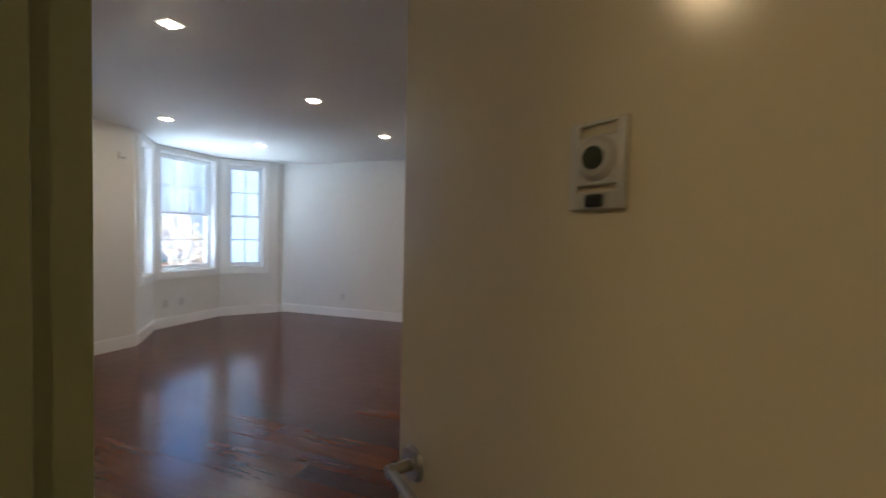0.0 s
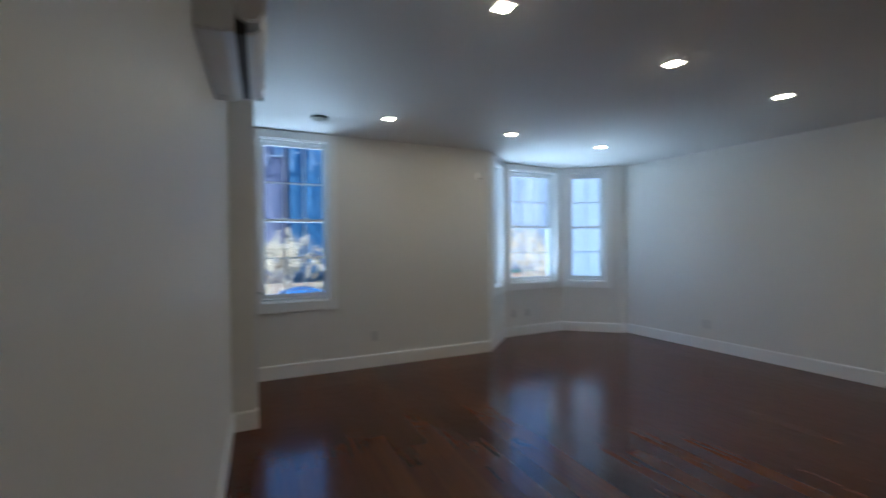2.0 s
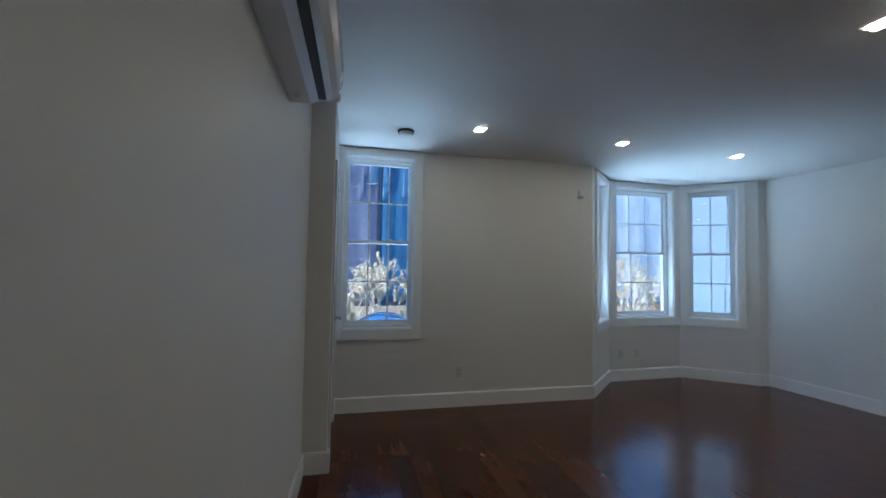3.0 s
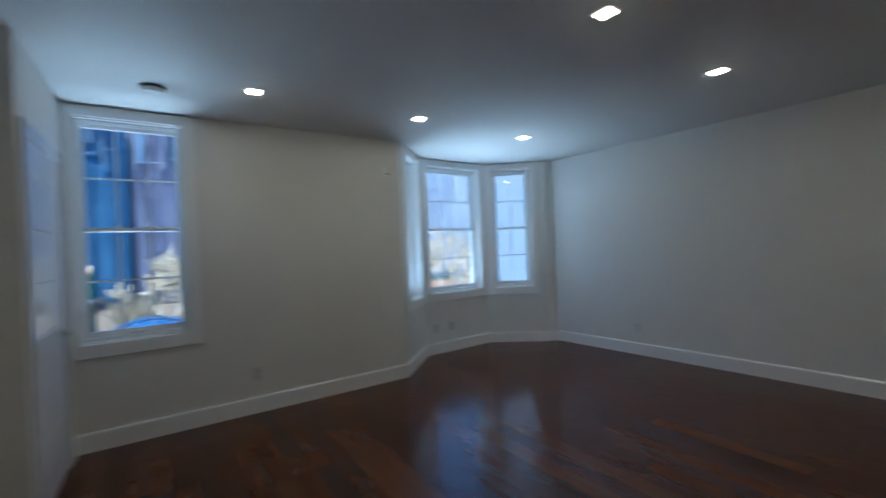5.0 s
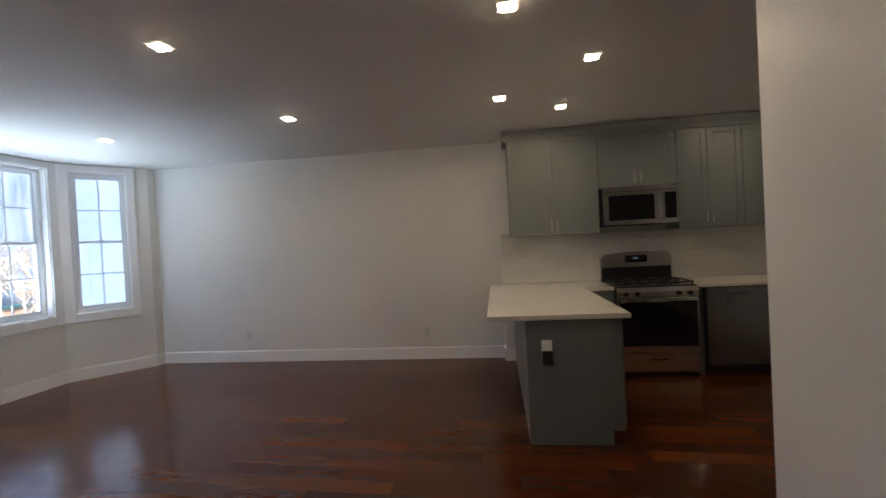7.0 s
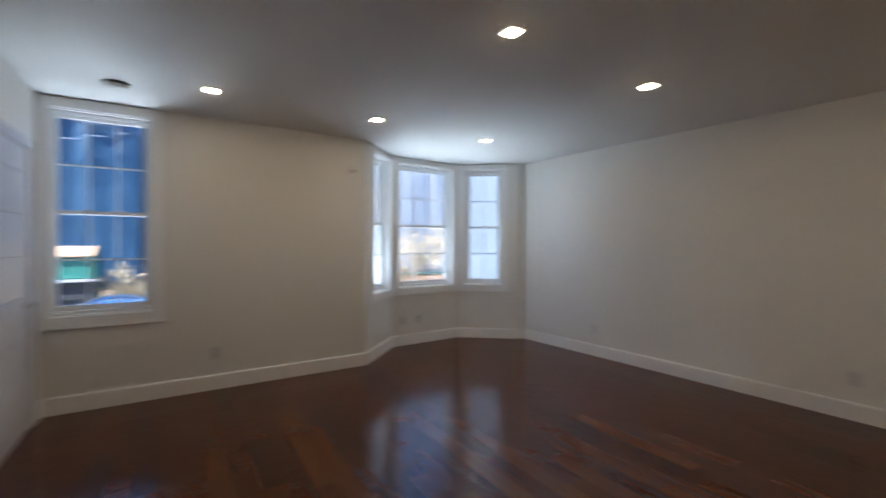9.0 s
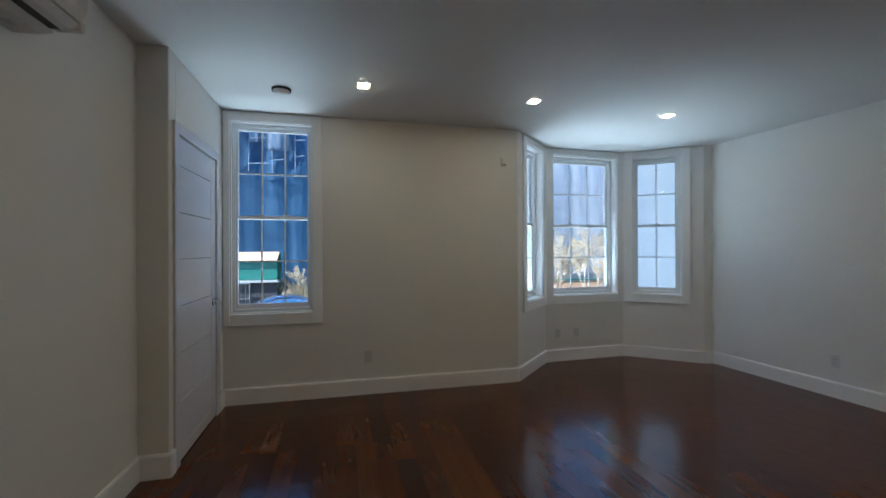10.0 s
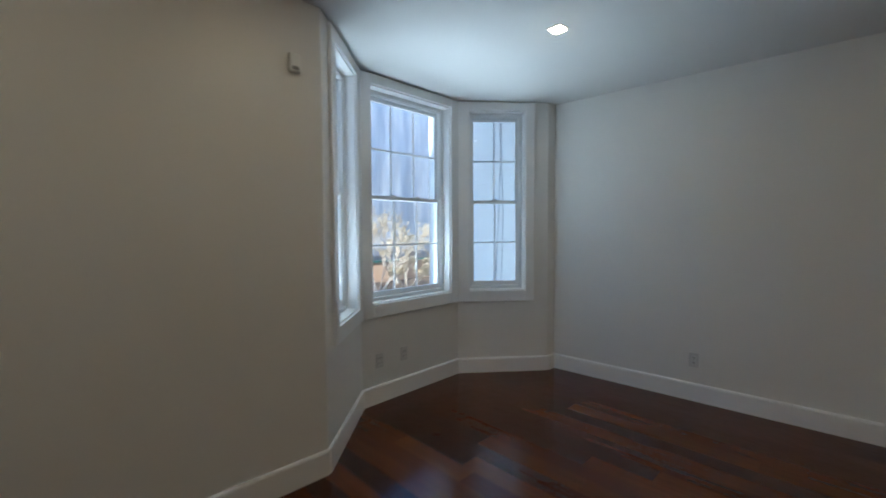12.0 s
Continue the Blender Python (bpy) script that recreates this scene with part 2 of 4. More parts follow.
def cyl(bm, r0, r1, depth, m, n=20):
    """A cylinder or cone along z of m, from its base upwards."""
    bmesh.ops.create_cone(bm, cap_ends=True, segments=n, radius1=r0, radius2=r1, depth=depth, matrix=m @ Matrix.Translation((0, 0, depth / 2)))


def rod(bm, a, b, r, n=8):
    a, b = Vector(a), Vector(b)
    d = b - a
    cyl(bm, r, r, d.length, Matrix.Translation(a) @ d.to_track_quat("Z", "Y").to_matrix().to_4x4(), n)


def prism(bm, plan, z0, z1):
    lo = [bm.verts.new((x, y, z0)) for x, y in plan]
    hi = [bm.verts.new((x, y, z1)) for x, y in plan]
    k = len(plan)
    bm.faces.new(lo[::-1])
    bm.faces.new(hi)
    for i in range(k):
        bm.faces.new((lo[i], lo[(i + 1) % k], hi[(i + 1) % k], hi[i]))


def profile(bm, pts, x0, x1):
    """A side profile of (y, z) points, drawn out along x."""
    a = [bm.verts.new((x0, y, z)) for y, z in pts]
    b = [bm.verts.new((x1, y, z)) for y, z in pts]
    k = len(pts)
    bm.faces.new(a)
    bm.faces.new(b[::-1])
    for i in range(k):
        bm.faces.new((a[i], b[i], b[(i + 1) % k], a[(i + 1) % k]))


def mesh_of(name, bm, material, smooth=False):
    bmesh.ops.recalc_face_normals(bm, faces=bm.faces)
    me = bpy.data.meshes.new(name)
    if smooth:
        for f in bm.faces:
            f.smooth = True
    bm.to_mesh(me)
    bm.free()
    me.materials.append(material)
    return me


def part(name, bm, material, parent, label="", smooth=False, at=None):
    ob = new(name, mesh_of(name, bm, material, smooth))
    ob.parent = parent
    if at is not None:
        ob.matrix_basis = at
    if label:
        ob["label"] = label
    return ob


def thing(name, m, label, category, group="", kind=""):
    ob = new(name)
    ob.empty_display_size = 0.1
    ob.matrix_basis = m
    return tagged(ob, label, category, group, kind)


def solid(name, bm, material, label, category, kind="structure", m=None, smooth=False, group=""):
    ob = new(name, mesh_of(name, bm, material, smooth))
    if m is not None:
        ob.matrix_basis = m
    return tagged(ob, label, category, group, kind)


def B():
    return bmesh.new()


T = Matrix.Translation


def turn(axis, deg):
    return Matrix.Rotation(radians(deg), 4, axis)


# ---- plan ----
H = 2.615
SW, B1, B2, B3, B4, NW = [Vector(p) for p in ((-4.785, 0.335), (-4.78, 3.14), (-5.385, 3.765), (-5.425, 4.885), (-4.862, 5.575), (-4.857, 5.692))]
NE = Vector((-0.29, 5.967))
SKEW = math.degrees(math.atan2(NE.y - NW.y, NE.x - NW.x))
KITCHEN = T((-0.28, 5.825, 0)) @ turn("Z", SKEW)
S_FACE, S_STEP, STEP_X = 0.165, 0.335, -3.60
DOOR_L, DOOR_R, DOOR_TOP = -0.106, 0.83, 2.10
EAST, HALL_IN = 3.1, -0.13
PART_X, PART_END = 0.92, 2.74


def offset_line(pts, d):
    """The line of pts moved d to its left, mitred at the corners."""
    out = []
    for i, p in enumerate(pts):
        a = (p - pts[i - 1]).normalized() if i else None
        b = (pts[i + 1] - p).normalized() if i + 1 < len(pts) else None
        na = Vector((-a.y, a.x)) if a else None
        nb = Vector((-b.y, b.x)) if b else None
        if na is None or nb is None:
            out.append(p + (na or nb) * d)
        else:
            s = (na + nb).normalized()
            out.append(p + s * (d / max(s.dot(na), 0.3)))
    return out


def frame_of(p0, p1):
    """x along the wall, y to the outside, z up; at the foot of its inner face."""
    d = (p1 - p0).normalized()
    return Matrix(((d.x, -d.y, 0, p0.x), (d.y, d.x, 0, p0.y), (0, 0, 1, 0), (0, 0, 0, 1)))


def wall_run(name, p0, p1, o0, o1, openings, label, material=WALL, top=H + 0.12):
    """One wall with real openings: (from, to, sill, head) along it."""
    bm = B()
    length = (p1 - p0).length
    d = (p1 - p0) / length
    nrm = Vector((-d.y, d.x))
    thick = abs((o0 - p0).dot(nrm))

    def piece(a0, a1, z0, z1):
        q0 = o0 if a0 <= 0 else p0 + d * a0 + nrm * thick
        q1 = o1 if a1 >= length else p0 + d * a1 + nrm * thick
        prism(bm, [tuple(p0 + d * a0), tuple(p0 + d * a1), tuple(q1), tuple(q0)], z0, z1)
    at = 0.0
    for a0, a1, z0, z1 in openings:
        piece(at, a0, 0, top)
        piece(a0, a1, 0, z0)
        piece(a0, a1, z1, top)
        at = a1
    piece(at, length, 0, top)
    return solid(name, bm, material, label, "wall")


T_OUT = 0.20
run = [SW, B1, B2, B3, B4, NW]
outer = offset_line(run, T_OUT)
WIN1 = (0.055, 0.765, 0.80, 2.53)
WIN2 = (0.215, 0.765, 0.80, 2.535)
WIN3 = (0.10, 1.02, 0.80, 2.535)
WIN4 = (0.105, 0.665, 0.80, 2.535)
wall_run("wall_west", SW, B1, outer[0] + Vector((0, -0.4)), outer[1], [WIN1], "white painted plaster wall with a sash window")
wall_run("wall_bay_south", B1, B2, outer[1], outer[2], [WIN2], "white painted bay wall with a narrow window")
wall_run("wall_bay_west", B2, B3, outer[2], outer[3], [WIN3], "white painted bay wall with a wide window")
wall_run("wall_bay_north", B3, B4, outer[3], outer[4], [WIN4], "white painted bay wall with a narrow window")
wall_run("wall_bay_return", B4, NW, outer[4], outer[5] + Vector((0, 0.3)), [], "narrow white painted wall return beside the bay")
wall_run("wall_north", NW, NE, NW + Vector((0, 0.3)), NE + Vector((0, 0.3)), [], "long plain white painted wall")

bm = B()
box(bm, 0, 3.5, 0, 0.42, 0, H + 0.12)
solid("wall_kitchen", bm, WALL, "white painted kitchen wall, furred out from the long wall", "wall", m=KITCHEN)

S_SKEW = -0.023


def s_face(x):
    """The south wall's face; it is a little out of square."""
    return S_FACE + S_SKEW * (x - STEP_X)


def s_piece(bm, x0, x1, z0, z1):
    prism(bm, [(x0, HALL_IN), (x1, HALL_IN), (x1, s_face(x1)), (x0, s_face(x0))], z0, z1)


bm = B()
s_piece(bm, STEP_X - 0.002, DOOR_L - 0.03, 0, H + 0.12)
s_piece(bm, DOOR_L - 0.03, DOOR_R + 0.03, DOOR_TOP + 0.03, H + 0.12)
s_piece(bm, DOOR_R + 0.03, EAST + 0.15, 0, H + 0.12)
solid("wall_south", bm, WALL, "white painted wall with the entry opening", "wall")
CLO_L, CLO_R, CLO_TOP = -4.575, -3.715, 2.135
bm = B()
box(bm, CLO_R, STEP_X, HALL_IN, S_STEP, 0, H + 0.12, 0.004)
box(bm, SW.x - 0.15, CLO_L, HALL_IN, S_STEP, 0, H + 0.12)
box(bm, CLO_L, CLO_R, HALL_IN, S_STEP, CLO_TOP, H + 0.12)
box(bm, CLO_L, CLO_R, HALL_IN, S_STEP - 0.14, 0, CLO_TOP)
solid("wall_south_step", bm, WALL, "white painted wall that steps forward round a door", "wall")
bm = B()
box(bm, EAST, EAST + 0.15, HALL_IN, 6.6, 0, H + 0.12)
solid("wall_east", bm, WALL, "plain white painted wall behind the kitchen", "wall")
bm = B()
box(bm, PART_X, PART_X + 0.13, s_face(PART_X) - 0.005, PART_END, 0, H + 0.004, 0.004)
solid("wall_partition", bm, WALL, "white painted partition wall with a clean corner", "wall")

bm = B()
prism(bm, [(-4.985, -0.6), (4, -0.6), (4, 6.9), (-4.985, 6.9)] + [tuple(p) for p in outer[4:0:-1]], H, H + 0.138)
solid("ceiling", bm, CEIL, "flat off-white painted ceiling with recessed lamps", "ceiling")
# Unseen mass over the room, this tall to keep sun off the stucco wall.
bm = B()
prism(bm, [(-4.985, -2.1), (4, -2.1), (4, 6.9), (-4.985, 6.9)], H + 0.14, H + 7.2)
prism(bm, [tuple(p) for p in outer[1:5]], H + 0.14, H + 0.6)
solid("shading_storeys", bm, BRICKY, "unseen brick storeys and bay roof, added tall to shade the neighbour's wall", "building")
bm = B()
inner = offset_line([Vector((SW.x, 0.02))] + run[1:], 0.1)
prism(bm, [(EAST + 0.1, -0.12), (EAST + 0.1, 6.4), (NE.x, 6.2)] + [tuple(p) for p in inner[::-1]], -0.30, -0.022)
floor = solid("floor", bm, OAKSILL, "red-brown varnished hardwood plank floor", "floor")

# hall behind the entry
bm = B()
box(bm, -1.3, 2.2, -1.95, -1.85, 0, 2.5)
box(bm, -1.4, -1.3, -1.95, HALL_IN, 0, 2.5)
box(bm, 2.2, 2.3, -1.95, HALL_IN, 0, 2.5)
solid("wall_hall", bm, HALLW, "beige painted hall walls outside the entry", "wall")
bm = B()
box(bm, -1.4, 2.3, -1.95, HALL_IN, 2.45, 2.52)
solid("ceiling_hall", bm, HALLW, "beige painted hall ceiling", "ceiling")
bm = B()
box(bm, -1.4, 2.3, -1.95, HALL_IN + 0.02, -0.30, -0.004)
solid("floor_hall", bm, CONCRETE, "dull grey hall floor", "floor")


# ---- baseboards and trim ----
def board_run(name, p0, p1, height=0.145, depth=0.019, cut0=0.0, cut1=0.0):
    m = frame_of(p0, p1)
    n = (p1 - p0).length
    bm = B()
    prof = [(0, 0), (-depth, 0), (-depth, height - 0.012), (-depth + 0.006, height), (0, height)]
    profile(bm, prof, cut0, n - cut1)
    return solid(name, bm, TRIM, "white painted flat baseboard with an eased top", "baseboard", m=m, group="baseboards")


for a, b in zip(run, run[1:]):
    board_run("baseboard", a, b)
board_run("baseboard", NW, NE + Vector((-0.001, 0)))
kw0 = (KITCHEN @ Vector((0, 0, 0))).to_2d()
board_run("baseboard", NE + Vector((0.01, -0.0)), kw0)
board_run("baseboard", kw0, (KITCHEN @ Vector((0.11, 0, 0))).to_2d())
board_run("baseboard", Vector((STEP_X, S_STEP)), Vector((STEP_X - 0.055, S_STEP)))
board_run("baseboard", Vector((CLO_L - 0.06, S_STEP)), SW)
board_run("baseboard", Vector((STEP_X, S_FACE)), Vector((STEP_X, S_STEP + 0.016)))
board_run("baseboard", Vector((DOOR_L - 0.10, s_face(DOOR_L - 0.1))), Vector((STEP_X, S_FACE)))
board_run("baseboard", Vector((PART_X, PART_END)), Vector((PART_X, s_face(PART_X) + 0.02)))


# ---- windows ----
def window(name, p0, p1, opening, cols, casing, label, f=0.026, back=0.0):
    """Double-hung sash window: flat casing, lining, vinyl frame, two sashes with grilles."""
    a0, a1, z0, z1 = opening
    c0, c1, cb, ct = casing
    w = thing(name, frame_of(p0, p1), label, "window", kind="structure")
    for nm, (x0, x1, q0, q1) in (("casing_side", (a0 - c0, a0 + 0.004, z0 - cb, ct)), ("casing_side", (a1 - 0.004, a1 + c1, z0 - cb, ct)),
                                 ("casing_head", (a0 + 0.004, a1 - 0.004, z1 - 0.004, ct)), ("casing_sill", (a0 + 0.004, a1 - 0.004, z0 - cb, z0 + 0.004))):
        bm = B()
        box(bm, x0, x1, -0.022, -0.0005, q0, q1, 0.003)
        part(nm, bm, TRIM, w)
    bm = B()
    t = 0.014
    box(bm, a0, a0 + t, -0.004, 0.195, z0, z1)
    box(bm, a1 - t, a1, -0.004, 0.195, z0, z1)
    box(bm, a0 + t, a1 - t, -0.004, 0.195, z1 - t, z1)
    box(bm, a0 + t, a1 - t, -0.004, 0.195, z0, z0 + t)
    part("lining", bm, TRIM, w)
    a0, a1, z0, z1 = a0 + t, a1 - t, z0 + t, z1 - t
    bm = B()
    for y0, y1, g in ((0.075 - back, 0.185, f), (0.085 - back, 0.10 - back, f + 0.010), (0.150 - back, 0.160 - back, f + 0.008)):
        box(bm, a0 + 0.001, a0 + g, y0, y1, z0, z1, 0.002)
        box(bm, a1 - g, a1 - 0.001, y0, y1, z0, z1, 0.002)
        box(bm, a0 + g, a1 - g, y0, y1, z1 - g - 0.006, z1 - 0.001, 0.002)
    box(bm, a0 + f, a1 - f, 0.070 - back, 0.190, z0 + 0.001, z0 + 0.030, 0.003)
    part("window_frame", bm, VINYL, w)
    x0, x1, zb, zt = a0 + f + 0.003, a1 - f - 0.003, z0 + 0.031, z1 - f - 0.008
    mid = (zb + zt) / 2
    for up in (0, 1):
        y0, y1 = (0.102 - back, 0.132 - back) if not up else (0.134 - back, 0.164 - back)
        q0, q1 = (zb, mid + 0.016) if not up else (mid - 0.016, zt)
        s, br, tr = 0.026, (0.040 if not up else 0.030), 0.030
        bm = B()
        box(bm, x0, x0 + s, y0, y1, q0, q1, 0.002)
        box(bm, x1 - s, x1, y0, y1, q0, q1, 0.002)
        box(bm, x0 + s, x1 - s, y0, y1, q0, q0 + br, 0.002)
        box(bm, x0 + s, x1 - s, y0, y1, q1 - tr, q1, 0.002)
        sash = part("upper_sash" if up else "lower_sash", bm, VINYL, w)
        gx0, gx1, gz0, gz1 = x0 + s, x1 - s, q0 + br, q1 - tr
        yc = (y0 + y1) / 2
        for i in range(1, cols):
            gx = gx0 + (gx1 - gx0) * i / cols
            bm = B()
            box(bm, gx - 0.007, gx + 0.007, yc - 0.007, yc + 0.007, gz0, gz1, 0.002)
            part("muntin", bm, VINYL, sash)
        gz = (gz0 + gz1) / 2
        bm = B()
        box(bm, gx0, gx1, yc - 0.0065, yc + 0.0065, gz - 0.007, gz + 0.007, 0.002)
        part("muntin", bm, VINYL, sash)
        cw, ch = (gx1 - gx0) / cols - 0.013, (gz1 - gz0) / 2 - 0.013
        bm = B()
        box(bm, -cw / 2, cw / 2, -0.002, 0.002, -ch / 2, ch / 2)
        pane = mesh_of("pane", bm, GLASS)
        for i in range(cols):
            for j in range(2):
                ob = new("pane", pane)
                ob.parent = sash
                ob.location = (gx0 + (gx1 - gx0) * (i + 0.5) / cols, yc, gz0 + (gz1 - gz0) * (j + 0.5) / 2)
                ob.visible_shadow = False
        if not up:
            bm = B()
            box(bm, (x0 + x1) / 2 - 0.05, (x0 + x1) / 2 + 0.05, y0 - 0.014, y0 + 0.002, q0 + 0.008, q0 + 0.020, 0.004)
            part("lift_handle", bm, VINYL, sash)
            for k in ((0.33, 0.67) if cols > 2 else (0.5,)):
                bm = B()
                lx = x0 + (x1 - x0) * k
                box(bm, lx - 0.028, lx + 0.028, y0 + 0.002, y1, q1, q1 + 0.010, 0.003)
                box(bm, lx - 0.004, lx + 0.026, y0 - 0.002, y0 + 0.014, q1 + 0.009, q1 + 0.017, 0.003)
                part("sash_lock", bm, VINYL, sash)
    return w


def daylight(p0, p1, opening, watts, out=0.60):
    """Daylight off the sunlit street at an opening: a lamp outside, below the sill, that looks up and in."""
    a0, a1, z0, z1 = opening
    d = bpy.data.lights.new("window_daylight", "AREA")
    d.shape, d.size, d.size_y, d.energy, d.color = "RECTANGLE", a1 - a0 + 0.1, 0.40, watts, STREET_IN
    ob = new("window_daylight", d)
    ob.matrix_basis = frame_of(p0, p1) @ T(((a0 + a1) / 2, out, z0 - 0.18 - 0.25 * out)) @ Matrix.Rotation(radians(56 - 180), 4, "X")


daylight(SW, B1, WIN1, 12.0, 1.0)
daylight(B1, B2, WIN2, 9.5)
daylight(B2, B3, WIN3, 11.0)
daylight(B3, B4, WIN4, 4.5)

window("window_1", SW, B1, WIN1, 3, (0.05, 0.082, 0.10, H - 0.006), "white double-hung sash window with six-over-six grilles", 0.012, 0.04)
window("window_2", B1, B2, WIN2, 2, (0.085, 0.10, 0.10, H - 0.012), "narrow white double-hung bay window with grilles")
window("window_3", B2, B3, WIN3, 3, (0.098, 0.098, 0.10, H - 0.012), "wide white double-hung bay window with grilles")
window("window_4", B3, B4, WIN4, 2, (0.10, 0.085, 0.10, H - 0.012), "narrow white double-hung bay window with grilles")


# ---- recessed lamps ----
def downlight():
    t = thing("recessed_downlight", T((0, 0, H)), "square recessed ceiling downlight, lit, with a white trim", "downlight", "ceiling downlights")
    bm = B()
    for x0, x1, y0, y1 in ((-0.054, 0.054, -0.054, -0.038), (-0.054, 0.054, 0.038, 0.054), (-0.054, -0.038, -0.038, 0.038), (0.038, 0.054, -0.038, 0.038)):
        box(bm, x0, x1, y0, y1, -0.007, -0.0005, 0.002)
    part("trim", bm, PLASTIC, t)
    bm = B()
    box(bm, -0.038, 0.038, -0.038, 0.038, -0.012, -0.001, 0.003)
    part("lens", bm, LAMP, t, "glowing warm white square lens")
    return t


lamp = downlight()
spots = [(-3.93, 1.52), (-3.945, 2.92), (-4.01, 4.30), (-1.885, 1.48), (-1.985, 2.885), (-2.04, 4.29), (-0.165, 4.39), (0.367, 4.80), (0.476, 3.78), (-0.058, 3.02), (2.27, 4.98)]
lamp.matrix_basis = T((*spots[0], H))
for x, y in spots[1:]:
    copy_thing(lamp, T((x, y, H)))


# ---- smoke detector, motion sensor, outlets, switch ----
t = thing("smoke_detector", T((-4.155, 0.91, H)), "round white smoke detector with a dark base ring on the ceiling", "smoke detector")
bm = B()
cyl(bm, 0.072, 0.072, 0.016, T((0, 0, -0.0165)), 32)
part("base_ring", bm, SLOT, t, "dark base ring")
bm = B()
cyl(bm, 0.046, 0.062, 0.022, T((0, 0, -0.039)), 32)
cyl(bm, 0.014, 0.014, 0.005, T((0, 0, -0.043)), 16)
part("cover", bm, PLASTIC, t)

t = thing("motion_sensor", frame_of(SW, B1) @ T((2.645, 0, 2.225)), "small white motion sensor high on the wall beside the bay", "sensor")
bm = B()
box(bm, -0.030, 0.030, -0.034, -0.0005, 0, 0.095, 0.012, 2)
part("housing", bm, PLASTIC, t)
bm = B()
box(bm, -0.018, 0.018, -0.037, -0.030, 0.008, 0.026, 0.005, 2)
part("sensor_lens", bm, mat("smoked_lens", (0.26, 0.25, 0.25), 0.3), t, "dark smoked plastic lens")


def outlet(m, plugs=True):
    t = thing("wall_outlet", m, "white duplex wall outlet with a cover plate", "outlet", "wall outlets")
    bm = B()
    box(bm, -0.036, 0.036, -0.007, -0.0005, -0.058, 0.058, 0.003)
    part("cover_plate", bm, SHADED_PLATE, t)
    for z in (-0.020, 0.020):
        bm = B()
        box(bm, -0.017, 0.017, -0.0095, -0.006, z - 0.014, z + 0.014, 0.004)
        sock = part("socket", bm, SHADED_PLATE, t)
        bm = B()
        for x in (-0.007, 0.007):
            box(bm, x - 0.0012, x + 0.0012, -0.0102, -0.009, z - 0.004, z + 0.006)
        box(bm, -0.002, 0.002, -0.0102, -0.009, z - 0.010, z - 0.006)
        part("slots", bm, SLOT, sock)
    return t


o = outlet(frame_of(SW, B1) @ T((1.265, 0, 0.352)))
for m in (frame_of(B2, B3) @ T((0.17, 0, 0.345)), frame_of(B2, B3) @ T((0.43, 0, 0.345)), frame_of(NW, NE) @ T((1.24, 0, 0.335)), frame_of(NW, NE) @ T((3.62, 0, 0.335))):
    copy_thing(o, m)

t = thing("light_switch", T((-4.69, S_STEP, 1.17)), "white rocker light switch beside the door", "switch")
bm = B()
box(bm, -0.036, 0.036, 0.0005, 0.007, -0.058, 0.058, 0.003)
part("cover_plate", bm, SHADED_PLATE, t)
bm = B()
box(bm, -0.016, 0.016, 0.006, 0.011, -0.033, 0.033, 0.003)
part("rocker", bm, SHADED_PLATE, t)


# ---- air conditioner on the wall ----
def bar_profile(bm, pts, x0, x1, bevel=0.0):
    profile(bm, pts, x0, x1)
    if bevel:
        bmesh.ops.bevel(bm, geom=[e for e in bm.edges if abs(e.verts[0].co.x - e.verts[1].co.x) < 1e-5], offset=bevel, segments=3, affect="EDGES")


t = thing("air_conditioner", T((-2.67, s_face(-2.3), 2.205)) @ turn("Z", math.degrees(math.atan(S_SKEW))) @ Matrix.Diagonal((1, 1.26, 1, 1)), "white wall-mounted split air conditioner under the ceiling", "air conditioner")
AL = 0.84
bm = B()
bar_profile(bm, [(0.0008, 0.0), (0.085, 0.0), (0.115, 0.012), (0.115, 0.28), (0.0008, 0.28)], 0.0, AL, 0.006)
part("body", bm, ACW, t)
bm = B()
bar_profile(bm, [(0.116, 0.075), (0.150, 0.050), (0.185, 0.060), (0.203, 0.10), (0.205, 0.20), (0.190, 0.262), (0.150, 0.285), (0.116, 0.285)], 0.0, AL, 0.008)
part("front_cover", bm, ACW, t, "glossy rounded front cover")
bm = B()
box(bm, 0.035, AL - 0.035, 0.1155, 0.145, 0.014, 0.072)
part("air_slot", bm, SLOT, t, "dark air outlet slot")
bm = B()
bar_profile(bm, [(0.146, 0.012), (0.168, 0.018), (0.190, 0.040), (0.187, 0.046), (0.164, 0.026), (0.146, 0.020)], 0.03, AL - 0.03)
part("louver", bm, ACW, t, "curved air louver")
bm = B()
box(bm, 0.0005, 0.02, 0.116, 0.196, 0.016, 0.060, 0.006)
part("end_cap", bm, ACW, t)
bm = B()
box(bm, 0.07, 0.11, 0.03, 0.055, -0.002, 0.0005)
part("label_patch", bm, mat("grey_print", (0.45, 0.46, 0.48), 0.6), t, "small grey printed mark")


# ---- closet door in the stepped wall ----
t = thing("door_1", T((CLO_L, S_STEP, 0)), "closed glossy white door with recessed panels beside the window", "door", kind="structure")
CW = CLO_R - CLO_L
bm = B()
box(bm, -0.058, 0.016, 0.0005, 0.018, 0, CLO_TOP + 0.055, 0.003)
part("door_casing", bm, DOORW, t)
bm = B()
box(bm, CW - 0.016, CW + 0.058, 0.0005, 0.018, 0, CLO_TOP + 0.055, 0.003)
part("door_casing", bm, DOORW, t)
bm = B()
box(bm, 0.016, CW - 0.016, 0.0005, 0.018, CLO_TOP - 0.016, CLO_TOP + 0.055, 0.003)
part("door_casing", bm, DOORW, t)
bm = B()
L0, L1, LZ = 0.020, CW - 0.020, CLO_TOP - 0.020
